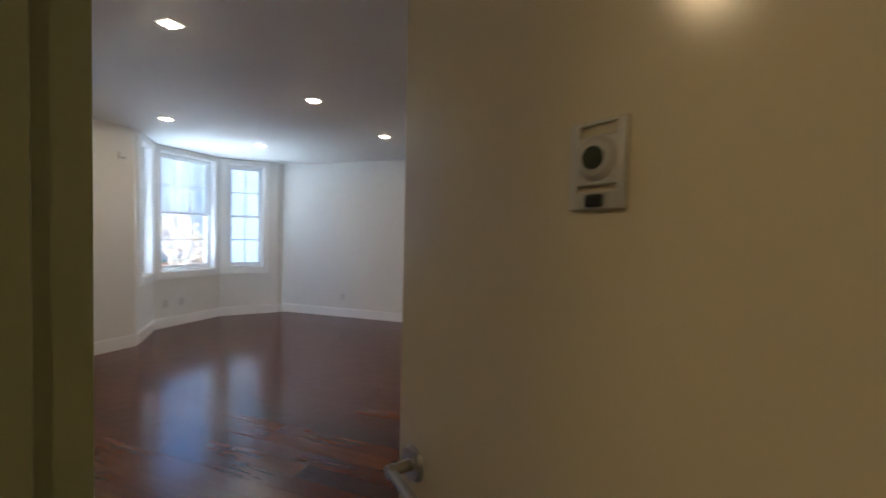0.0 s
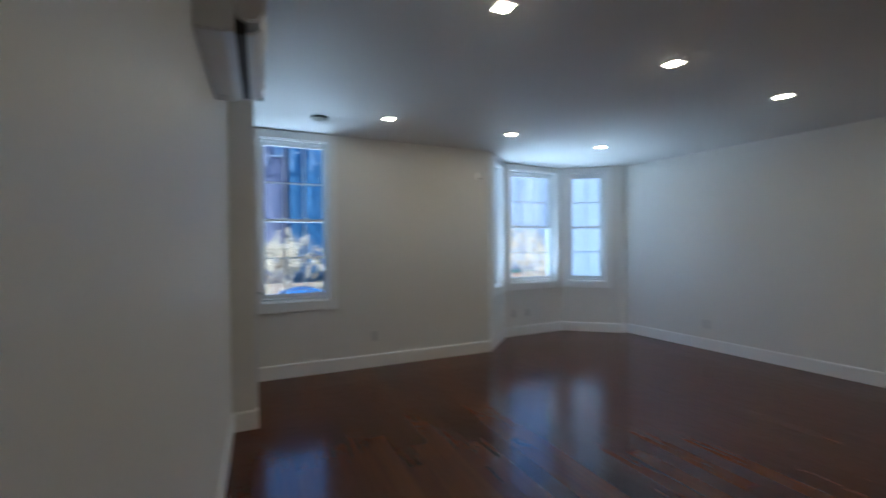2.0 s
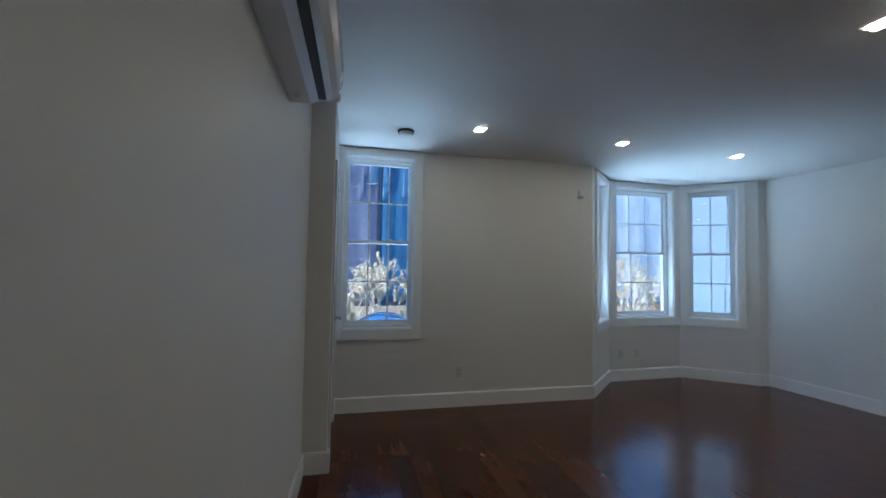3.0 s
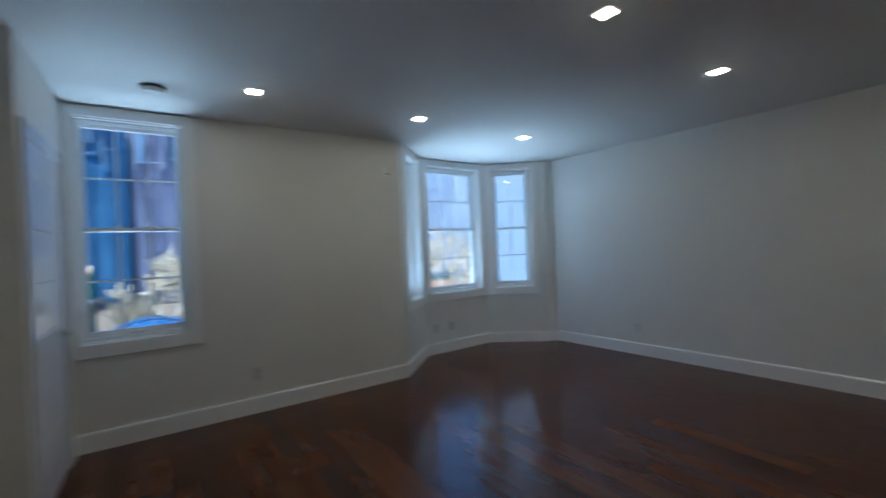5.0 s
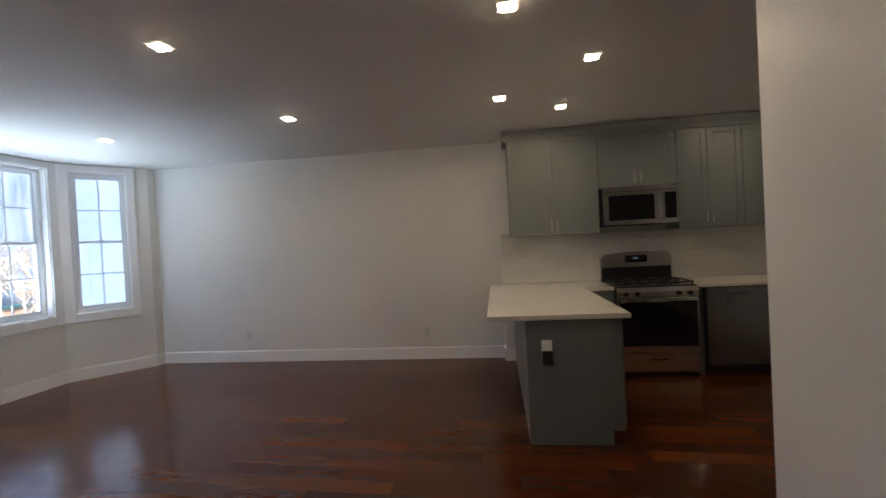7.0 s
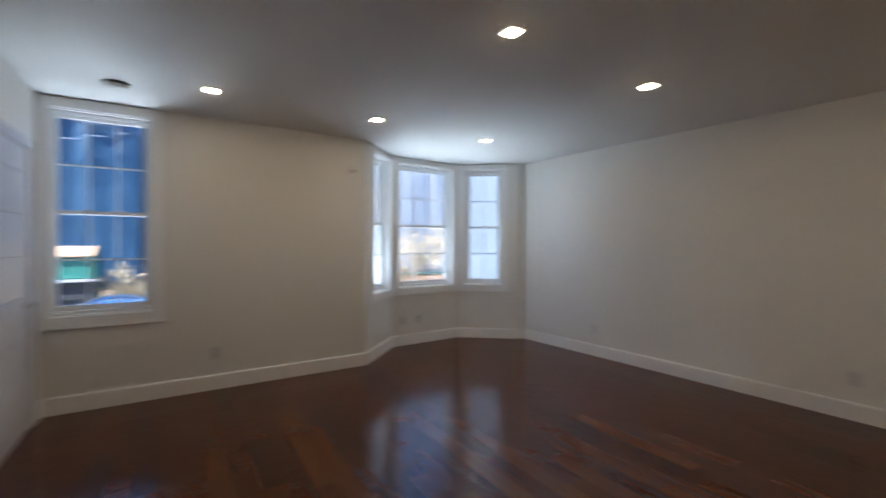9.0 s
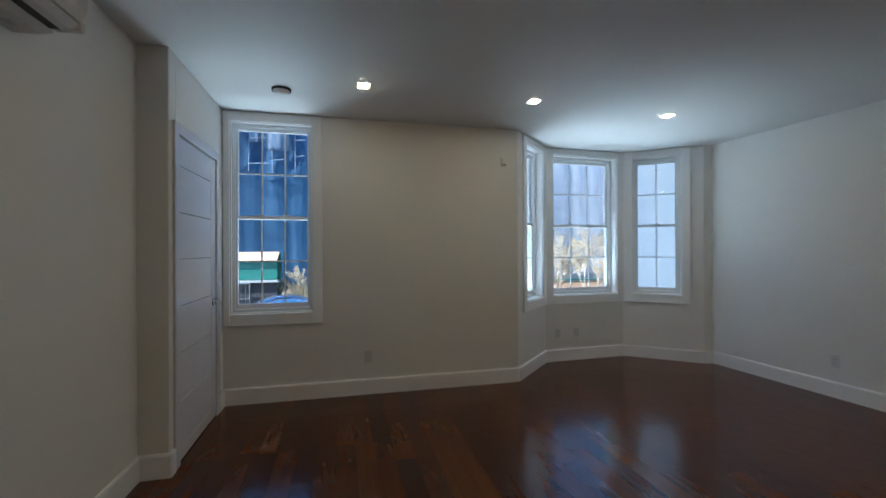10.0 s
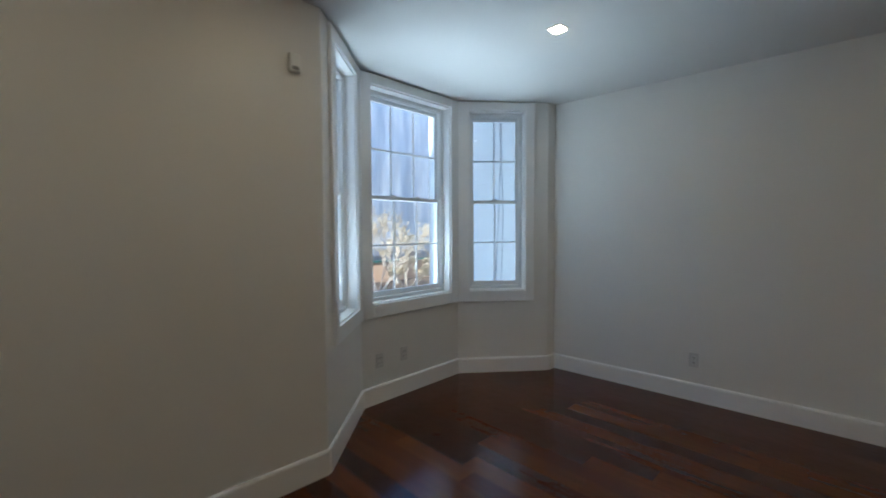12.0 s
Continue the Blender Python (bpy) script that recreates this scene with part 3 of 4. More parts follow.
box(bm, L0, L1, -0.034, -0.010, 0.008, LZ)
box(bm, L0, L0 + 0.115, -0.010, 0.003, 0.008, LZ, 0.003)
edges = [0.008, 0.095, 0.400, 0.705, 1.010, 1.315, 1.620, 1.925, LZ]
for z0, z1 in zip(edges, edges[1:]):
    box(bm, L0 + 0.1155, L1, -0.010, 0.0022, z0 + 0.0010, z1 - 0.0010, 0.0030)
part("door_leaf", bm, DOORW, t)
bm = B()
cyl(bm, 0.031, 0.031, 0.010, T((0.088, 0.003, 0.955)) @ turn("X", -90), 24)
cyl(bm, 0.010, 0.010, 0.045, T((0.088, 0.010, 0.955)) @ turn("X", -90), 16)
box(bm, 0.076, 0.205, 0.046, 0.062, 0.943, 0.967, 0.007, 2)
part("lever_handle", bm, CHROME, t, "satin nickel lever handle")


ENTRY = s_face(DOOR_L) 

# ---- entry door, ajar, and its frame ----
t = thing("door_2", T((DOOR_L, 0, 0)), "olive-beige painted metal entry frame", "door frame", kind="structure")
OW = DOOR_R - DOOR_L
bm = B()
box(bm, -0.028, 0.0, HALL_IN - 0.012, ENTRY + 0.012, 0, DOOR_TOP, 0.002)
box(bm, -0.010, 0.016, HALL_IN - 0.010, ENTRY - 0.055, 0, DOOR_TOP, 0.003)
box(bm, -0.075, -0.026, HALL_IN - 0.012, HALL_IN - 0.001, 0, DOOR_TOP + 0.05, 0.002)
box(bm, -0.075, -0.026, ENTRY + 0.001, ENTRY + 0.012, 0, DOOR_TOP + 0.05, 0.002)
part("latch_jamb", bm, JAMB, t)
bm = B()
box(bm, OW, OW + 0.028, HALL_IN - 0.012, ENTRY + 0.012, 0, DOOR_TOP, 0.002)
box(bm, OW - 0.016, OW + 0.010, HALL_IN - 0.010, ENTRY - 0.055, 0, DOOR_TOP, 0.003)
part("hinge_jamb", bm, JAMB, t)
bm = B()
box(bm, -0.028, OW + 0.028, HALL_IN - 0.012, ENTRY + 0.012, DOOR_TOP, DOOR_TOP + 0.028, 0.002)
part("head_jamb", bm, JAMB, t)
bm = B()
box(bm, 0.0, OW, HALL_IN, ENTRY + 0.03, -0.004, 0.008, 0.003)
part("threshold", bm, CHROME, t, "worn metal threshold")

EDGE, HINGE = Vector((0.075, 0.595)), Vector((0.815, 0.125))
dv = (EDGE - HINGE).normalized()
DW = (EDGE - HINGE).length
LEAF_M = Matrix.Translation((HINGE.x, HINGE.y, 0)) @ Matrix.Rotation(math.atan2(dv.y, dv.x), 4, "Z")
t = thing("entry_door", LEAF_M, "khaki painted metal entry door standing ajar, with a door viewer", "door")
bm = B()
box(bm, 0, DW, -0.044, 0.0, 0.012, DOOR_TOP - 0.006, 0.003)
part("door_leaf", bm, DOORB, t)
# hall side is +y in the leaf's own frame
VX, VZ = 0.398, 1.525
bm = B()
FW, FH = 0.0405, 0.057
box(bm, VX - FW, VX - FW + 0.012, 0.0005, 0.008, VZ - FH, VZ + FH, 0.002)
box(bm, VX + FW - 0.014, VX + FW, 0.0005, 0.008, VZ - FH, VZ + FH, 0.002)
box(bm, VX - FW + 0.011, VX + FW - 0.013, 0.0005, 0.007, VZ - FH, VZ - FH + 0.024, 0.002)
box(bm, VX - FW + 0.011, VX + FW - 0.013, 0.0005, 0.007, VZ - 0.026, VZ + 0.038, 0.002)
box(bm, VX - FW + 0.011, VX - 0.028, 0.0005, 0.007, VZ + 0.036, VZ + FH - 0.004, 0.002)
box(bm, VX - FW + 0.011, VX + FW - 0.013, 0.0005, 0.006, VZ + FH - 0.005, VZ + FH, 0.001)
viewer = part("viewer_plate", bm, SILVER, t, "slotted brushed metal viewer plate")
bm = B()
cyl(bm, 0.029, 0.022, 0.008, T((VX, 0.007, VZ + 0.008)) @ turn("X", -90), 40)
part("bezel", bm, SILVER, viewer, "satin metal ring", smooth=False)
bm = B()
cyl(bm, 0.0148, 0.0148, 0.0015, T((VX, 0.0148, VZ + 0.008)) @ turn("X", -90), 32)
part("viewer_lens", bm, mat("viewer_glass", (0.05, 0.06, 0.055), 0.12, 0, 0.3, 40, 200, 0.0), viewer, "dark glass lens")
bm = B()
box(bm, VX - 0.012, VX + 0.012, 0.0065, 0.014, VZ - 0.054, VZ - 0.037, 0.004, 2)
part("push_button", bm, BLACK, viewer, "black push button")
bm = B()
HX, HZ = DW - 0.062, 0.946
cyl(bm, 0.038, 0.033, 0.011, T((HX, 0.0005, HZ)) @ turn("X", -90), 28)
cyl(bm, 0.013, 0.011, 0.050, T((HX, 0.009, HZ)) @ turn("X", -90), 18)
rod(bm, (HX, 0.057, HZ), (HX - 0.115, 0.062, HZ - 0.012), 0.0105, 14)
cyl(bm, 0.014, 0.014, 0.016, T((HX, 0.048, HZ)) @ turn("X", -90), 18)
part("lever_handle", bm, CHROME, t, "satin nickel lever handle on a round rose")
bm = B()
box(bm, DW - 0.0005, DW + 0.002, -0.034, -0.010, HZ - 0.10, HZ + 0.12)
part("latch_plate", bm, CHROME, t)

t = thing("hall_lamp", T((-0.56, -0.55, 2.45)), "warm round ceiling lamp lighting the hall", "ceiling lamp")
bm = B()
cyl(bm, 0.11, 0.12, 0.02, T((0, 0, -0.0205)), 32)
part("lamp_base", bm, CHROME, t)
bm = B()
cyl(bm, 0.07, 0.105, 0.05, T((0, 0, -0.071)), 32)
part("lamp_shade", bm, HALLLAMP, t, "glowing warm glass shade")
# Added unseen fill lamp behind the camera, to light the door leaf more evenly.
copy_thing(t, T((0.75, -1.35, 2.45)))


# ---- kitchen ----
def shaker(bm, x0, x1, z0, z1, y, t=0.019, rail=0.058):
    """A framed door front at depth y, facing -y."""
    box(bm, x0, x0 + rail, y - t, y, z0, z1, 0.0015)
    box(bm, x1 - rail, x1, y - t, y, z0, z1, 0.0015)
    box(bm, x0 + rail, x1 - rail, y - t + 0.0003, y, z0, z0 + rail, 0.0015)
    box(bm, x0 + rail, x1 - rail, y - t + 0.0003, y, z1 - rail, z1, 0.0015)
    box(bm, x0 + rail - 0.004, x1 - rail + 0.004, y - t + 0.009, y - 0.001, z0 + rail - 0.004, z1 - rail + 0.004)


def bar_pull(parent, x, z, y, length=0.13, upright=True):
    bm = B()
    d = Vector((0, 0, length / 2)) if upright else Vector((length / 2, 0, 0))
    c = Vector((x, y - 0.028, z))
    rod(bm, c - d, c + d, 0.0055, 10)
    for k in (-0.62, 0.62):
        q = c + d * k
        rod(bm, q, q + Vector((0, 0.028, 0)), 0.004, 8)
    part("handle", bm, CHROME, parent, "slim satin nickel bar pull")


def upper_cabinet(u0, u1, z0, z1, doors, pulls, label):
    """doors: splits from 0 to the width; pulls: for each door the side of its handle."""
    w = u1 - u0
    t = thing("wall_cabinet", KITCHEN @ T((u0, 0, z0)), label, "cabinet", "grey wall cabinets")
    h = z1 - z0
    bm = B()
    box(bm, 0.0005, w - 0.0005, -0.310, -0.0105, 0, h, 0.0015)
    part("carcass", bm, CAB, t)
    for (a, b), side in zip(zip(doors, doors[1:]), pulls):
        bm = B()
        shaker(bm, a + 0.002, b - 0.002, 0.002, h - 0.004, -0.311)
        d = part("cabinet_door", bm, CAB, t)
        bar_pull(d, (b - 0.03) if side > 0 else (a + 0.03), 0.11 if h > 0.7 else 0.10, -0.330)
    return t


TOPZ = 2.49
upper_cabinet(0.105, 1.055, 1.455, TOPZ, (0, 0.475, 0.95), (1, -1), "grey shaker wall cabinet with two tall doors")
upper_cabinet(1.060, 1.850, 1.925, TOPZ, (0, 0.395, 0.79), (1, -1), "short grey shaker wall cabinet above the microwave")
upper_cabinet(1.855, 2.490, 1.455, TOPZ, (0, 0.30, 0.635), (1, -1), "grey shaker wall cabinet with two tall doors")
upper_cabinet(2.495, 3.20, 1.455, TOPZ, (0, 0.353, 0.705), (1, -1), "grey shaker wall cabinet beside the east wall")
t = thing("crown_moulding", KITCHEN @ T((0.06, 0, TOPZ)), "stepped grey crown moulding closing cabinets to the ceiling", "moulding")
bm = B()
pr = [(-0.0005, 0.0008), (-0.335, 0.0008), (-0.338, 0.022), (-0.352, 0.030), (-0.356, 0.060), (-0.385, 0.092), (-0.388, 0.109), (-0.0005, 0.109)]
profile(bm, pr, 0.0, 3.1)
part("moulding_run", bm, CAB, t)

# backsplash tiles
t = thing("backsplash", KITCHEN @ T((0, 0, 0.9)), "white glazed long-format tile backsplash with thin joints", "backsplash", kind="structure")
bm = B()
box(bm, 0.004, 3.2, -0.005, -0.0008, 0.004, 0.60)
part("grout_bed", bm, GROUT, t)
TW, TH = 0.302, 0.0775
bm = B()
box(bm, -TW / 2 + 0.0012, TW / 2 - 0.0012, -0.0100, -0.0045, -TH / 2 + 0.0012, TH / 2 - 0.0012, 0.0016)
tile_full = mesh_of("tile", bm, TILE)
bm = B()
box(bm, -TW / 4 + 0.0012, TW / 4 - 0.0012, -0.0100, -0.0045, -TH / 2 + 0.0012, TH / 2 - 0.0012, 0.0016)
tile_half = mesh_of("tile", bm, TILE)
rr = random.Random(3)
for j in range(7):
    u = 0.004
    if j % 2:
        cells = [TW / 2] + [TW] * 10
    else:
        cells = [TW] * 10 + [TW / 2]
    for cw in cells:
        ob = new("tile", tile_full if cw == TW else tile_half)
        ob.parent = t
        ob.location = (u + cw / 2, rr.uniform(-0.0005, 0.0005), 0.008 + TH * (j + 0.5))
        u += cw

# base units
CT, CZ = 0.034, 0.902


def base_cabinet(m, w, depth, label, fronts, toe=0.10):
    """Box with a toe kick; the front faces -y. fronts: (x0, x1, z0, z1, pull)."""
    t = thing("base_cabinet", m, label, "cabinet", "grey base cabinets")
    bm = B()
    box(bm, 0.0005, w - 0.0005, -depth, -0.012, toe, CZ - CT - 0.001, 0.0015)
    part("carcass", bm, CAB, t)
    bm = B()
    box(bm, 0.004, w - 0.004, -depth + 0.07, -0.014, 0, toe - 0.0005)
    part("toe_kick", bm, CABIN, t)
    for x0, x1, z0, z1, pull in fronts:
        bm = B()
        if z1 - z0 > 0.25:
            shaker(bm, x0, x1, z0, z1, -depth - 0.001)
        else:
            box(bm, x0, x1, -depth - 0.020, -depth - 0.001, z0, z1, 0.002)
        f = part("cabinet_front", bm, CAB, t)
        if pull == "h":
            bar_pull(f, (x0 + x1) / 2, (z0 + z1) / 2, -depth - 0.020, 0.12, False)
        else:
            bar_pull(f, x1 - 0.03 if pull == "r" else x0 + 0.03, z1 - 0.10, -depth - 0.020)
    return t


base_cabinet(KITCHEN @ T((0.745, 0, 0)), 0.345, 0.585, "narrow grey base cabinet between peninsula and range",
             [(0.03, 0.342, 0.70, 0.862, "h"), (0.03, 0.342, 0.105, 0.695, "r")])
base_cabinet(KITCHEN @ T((2.56, 0, 0)), 0.64, 0.585, "grey sink base cabinet beside the dishwasher",
             [(0.003, 0.32, 0.105, 0.862, "r"), (0.323, 0.637, 0.105, 0.862, "l")])
bm = B()
box(bm, 1.875, 1.930, -0.60, -0.012, 0, CZ - CT - 0.001, 0.0015)
solid("filler_panel", bm, CAB, "grey filler panel between range and dishwasher", "panel", kind="thing", m=KITCHEN)

# peninsula
t = thing("peninsula_cabinet", KITCHEN @ T((0.115, -2.065, 0)), "grey painted peninsula cabinet with a flat end panel", "cabinet")
PWD, PLEN = 0.625, 2.05
bm = B()
box(bm, 0.012, PWD, 0.019, PLEN, 0.10, CZ - CT - 0.001, 0.0015)
part("carcass", bm, CAB, t)
bm = B()
prism(bm, [(0.0, 0.0), (PWD - 0.075, 0.0), (PWD - 0.075, 0.018), (0.0, 0.018)], 0.0, 0.1005)
prism(bm, [(0.0, 0.0), (PWD, 0.0), (PWD, 0.018), (0.0, 0.018)], 0.1005, CZ - CT - 0.001)
part("end_panel", bm, CAB, t, "flat grey end panel notched at the toe")
bm = B()
box(bm, -0.006, 0.0115, 0.0005, PLEN, 0.0, CZ - CT - 0.001, 0.001)
part("back_panel", bm, CAB, t, "flat grey back panel under the overhang")
bm = B()
box(bm, 0.02, PWD - 0.075, 0.02, PLEN, 0, 0.0995)
part("toe_kick", bm, CABIN, t)
for k in range(3):
    y0 = 0.024 + k * 0.475
    bm = B()
    box(bm, PWD + 0.001, PWD + 0.020, y0, y0 + 0.470, 0.705, 0.862, 0.002)
    d = part("drawer_front", bm, CAB, t)
    bm = B()
    rod(bm, (PWD + 0.048, y0 + 0.17, 0.785), (PWD + 0.048, y0 + 0.30, 0.785), 0.0055, 10)
    rod(bm, (PWD + 0.02, y0 + 0.19, 0.785), (PWD + 0.048, y0 + 0.19, 0.785), 0.004, 8)
    rod(bm, (PWD + 0.02, y0 + 0.28, 0.785), (PWD + 0.048, y0 + 0.28, 0.785), 0.004, 8)
    part("handle", bm, CHROME, d)
    bm = B()
    box(bm, PWD + 0.001, PWD + 0.012, y0, y0 + 0.470, 0.105, 0.700, 0.002)
    for a, b, c, e in ((y0, y0 + 0.058, 0.105, 0.70), (y0 + 0.412, y0 + 0.470, 0.105, 0.70), (y0 + 0.058, y0 + 0.412, 0.105, 0.163), (y0 + 0.058, y0 + 0.412, 0.642, 0.70)):
        box(bm, PWD + 0.0115, PWD + 0.020, a, b, c, e, 0.001)
    part("cabinet_door", bm, CAB, t)

t = thing("outlet_box", KITCHEN @ T((0.248, -2.066, 0.65)), "white outlet with a black charger plugged in, on the peninsula end", "outlet")
bm = B()
box(bm, -0.036, 0.036, -0.007, -0.0005, -0.040, 0.075, 0.003)
part("cover_plate", bm, PLASTIC, t)
bm = B()
box(bm, -0.036, 0.036, -0.034, -0.0072, -0.085, 0.004, 0.006, 2)
part("charger", bm, BLACK, t, "black plug-in charger block")
bm = B()
box(bm, -0.017, 0.017, -0.010, -0.0065, 0.022, 0.055, 0.004)
part("socket", bm, PLASTIC, t)

# counters
t = thing("countertop", KITCHEN @ T((0, 0, CZ - CT)), "white quartz countertop running round from peninsula to range", "countertop")
bm = B()
prism(bm, [(-0.150, -0.012), (-0.150, -2.10), (0.800, -2.10), (0.800, -0.630), (1.092, -0.630), (1.092, -0.012)], 0, CT)
bmesh.ops.bevel(bm, geom=list(bm.edges), offset=0.0025, segments=2, affect="EDGES")
part("slab", bm, QUARTZ, t)
t = thing("countertop", KITCHEN @ T((1.872, 0, CZ - CT)), "white quartz countertop over the dishwasher and sink base", "countertop")
bm = B()
box(bm, 0, 1.30, -0.630, -0.012, 0, CT, 0.0025, 2)
part("slab", bm, QUARTZ, t)
t = thing("sink_stopper", KITCHEN @ T((2.84, -0.22, CZ)), "small dark round sink stopper lying on the counter", "stopper")
bm = B()
cyl(bm, 0.045, 0.042, 0.010, T((0, 0, 0.0003)), 24)
part("disc", bm, BLACK, t)
bm = B()
cyl(bm, 0.012, 0.015, 0.014, T((0, 0, 0.0102)), 16)
part("knob", bm, BLACK, t)

# range
RW = 0.758
t = thing("gas_range", KITCHEN @ T((1.104, -0.665, 0)), "stainless steel gas range with black oven glass", "range")
bm = B()
box(bm, 0.0, RW, 0.022, 0.64, 0.045, 0.885, 0.003)
part("body", bm, DARKSTEEL, t)
bm = B()
box(bm, 0.03, RW - 0.03, 0.05, 0.62, 0.0, 0.0445)
part("plinth", bm, BLACK, t)
bm = B()
box(bm, 0.003, RW - 0.003, 0.0, 0.0215, 0.050, 0.235, 0.004)
dr = part("drawer", bm, STEEL, t)
bm = B()
box(bm, RW / 2 - 0.085, RW / 2 + 0.085, -0.010, -0.0003, 0.168, 0.186, 0.004, 2)
part("drawer_grip", bm, BLACK, dr, "recessed drawer grip")
bm = B()
box(bm, 0.003, RW - 0.003, -0.012, 0.0215, 0.242, 0.312, 0.004)
box(bm, 0.003, RW - 0.003, -0.012, 0.0215, 0.770, 0.788, 0.004)
box(bm, 0.003, 0.016, -0.012, 0.0215, 0.3115, 0.7705)
box(bm, RW - 0.016, RW - 0.003, -0.012, 0.0215, 0.3115, 0.7705)
od = part("oven_door", bm, STEEL, t)
bm = B()
box(bm, 0.016, RW - 0.016, -0.0135, 0.015, 0.3115, 0.7705, 0.002)
part("oven_glass", bm, BLACKG, od, "black oven window")
bm = B()
rod(bm, (0.02, -0.058, 0.762), (RW - 0.02, -0.058, 0.762), 0.0145, 16)
for x in (0.085, RW - 0.085):
    box(bm, x - 0.012, x + 0.012, -0.056, -0.0140, 0.752, 0.772, 0.003)
part("oven_handle", bm, CHROME, od, "round bar handle")
bm = B()
profile(bm, [(-0.018, 0.796), (-0.018, 0.848), (0.004, 0.889), (0.06, 0.889), (0.06, 0.796)], 0.0, RW)
cp = part("control_panel", bm, STEEL, t)
for x in (0.085, 0.185, 0.575, 0.675):
    bm = B()
    cyl(bm, 0.024, 0.021, 0.022, T((x, -0.0185, 0.826)) @ turn("X", 90), 24)
    box(bm, x - 0.004, x + 0.004, -0.050, -0.040, 0.806, 0.846, 0.002)
    part("knob", bm, BLACK, cp, "black burner knob")
bm = B()
box(bm, 0.002, RW - 0.002, 0.004, 0.575, 0.8895, 0.900, 0.004)
ck = part("cooktop", bm, BLACK, t)
for gx in (0.02, 0.265, 0.51):
    bm = B()
    g0, g1 = gx, gx + 0.228
    for y in (0.04, 0.30, 0.552):
        box(bm, g0, g1, y - 0.006, y + 0.006, 0.920, 0.934)
    for x in (g0 + 0.006, (g0 + g1) / 2, g1 - 0.006):
        box(bm, x - 0.006, x + 0.006, 0.046, 0.546, 0.921, 0.935)
    for x in (g0 + 0.008, g1 - 0.008):
        for y in (0.045, 0.545):
            box(bm, x - 0.006, x + 0.006, y - 0.006, y + 0.006, 0.9002, 0.922)
    part("burner_grate", bm, IRON, ck, "cast iron grate")
for gx in (0.134, 0.624):
    for y in (0.17, 0.43):
        bm = B()
        cyl(bm, 0.045, 0.042, 0.010, T((gx, y, 0.9002)), 24)
        cyl(bm, 0.030, 0.030, 0.006, T((gx, y, 0.9102)), 24)
        part("burner", bm, IRON, ck)
bm = B()
n = 12
prof = [(0.0, 0.886), (RW, 0.886)]
arc = [(RW - 0.0, 1.13), (RW - 0.012, 1.175), (RW - 0.045, 1.200)] + [(RW * (1 - k / 8) - 0.07 * (1 - k / 4), 1.204 + 0.022 * math.sin(math.pi * k / 8)) for k in range(0, 9)] + [(0.045, 1.200), (0.012, 1.175), (0.0, 1.13)]
prof += arc
lo = [bm.verts.new((x, 0.585, z)) for x, z in prof]
hi = [bm.verts.new((x, 0.645, z)) for x, z in prof]
bm.faces.new(lo)
bm.faces.new(hi[::-1])
for i in range(len(prof)):
    bm.faces.new((lo[i], hi[i], hi[(i + 1) % len(prof)], lo[(i + 1) % len(prof)]))
bg = part("backguard", bm, STEEL, t, "tall stainless backguard with rounded corners")
bm = B()
box(bm, 0.012, RW - 0.012, 0.576, 0.5845, 0.902, 1.055, 0.004)
part("lower_band", bm, BLACK, bg, "black lower band")
bm = B()
box(bm, 0.265, 0.495, 0.577, 0.5845, 1.105, 1.180, 0.018, 3)
dp = part("display", bm, BLACKG, bg, "dark clock display")
for k in range(4):
    bm = B()
    box(bm, 0.352 + k * 0.014, 0.359 + k * 0.014, 0.5758, 0.5769, 1.144, 1.155)
    part("digit", bm, CLOCK, dp, "faint lit digit")

# microwave
MW, MH, MD = 0.752, 0.412, 0.39
t = thing("microwave", KITCHEN @ T((1.078, -MD - 0.011, 1.508)), "stainless over-range microwave with a dark window", "microwave")
bm = B()
box(bm, 0, MW, 0.022, MD, 0.0, MH, 0.003)
part("body", bm, DARKSTEEL, t)
bm = B()
box(bm, 0.002, 0.575, 0.0, 0.0215, 0.012, 0.062, 0.003)
box(bm, 0.002, 0.575, 0.0, 0.0215, 0.318, MH - 0.052, 0.003)
box(bm, 0.002, 0.058, 0.0, 0.0215, 0.0615, 0.3185)
box(bm, 0.515, 0.575, 0.0, 0.0215, 0.0615, 0.3185)
dd = part("microwave_door", bm, STEEL, t)
bm = B()
box(bm, 0.058, 0.515, 0.003, 0.018, 0.0615, 0.3185)
part("door_glass", bm, BLACKG, dd, "dark mesh-backed window")
bm = B()
rod(bm, (0.590, -0.036, 0.045), (0.590, -0.036, 0.335), 0.011, 14)
for z in (0.065, 0.315):
    rod(bm, (0.590, -0.036, z), (0.570, 0.002, z), 0.007, 10)
part("door_handle", bm, CHROME, dd, "upright bar handle")
bm = B()
box(bm, 0.578, MW - 0.002, 0.0, 0.0215, 0.012, MH - 0.052, 0.003)
pp = part("keypad_panel", bm, STEEL, t)
bm = B()
box(bm, 0.618, MW - 0.020, -0.0015, 0.004, 0.060, 0.330, 0.001)
part("keypad", bm, BLACKG, pp, "black touch keypad")
bm = B()
box(bm, 0.002, MW - 0.002, 0.0, 0.0215, MH - 0.050, MH - 0.002, 0.003)
vp = part("vent_panel", bm, STEEL, t)

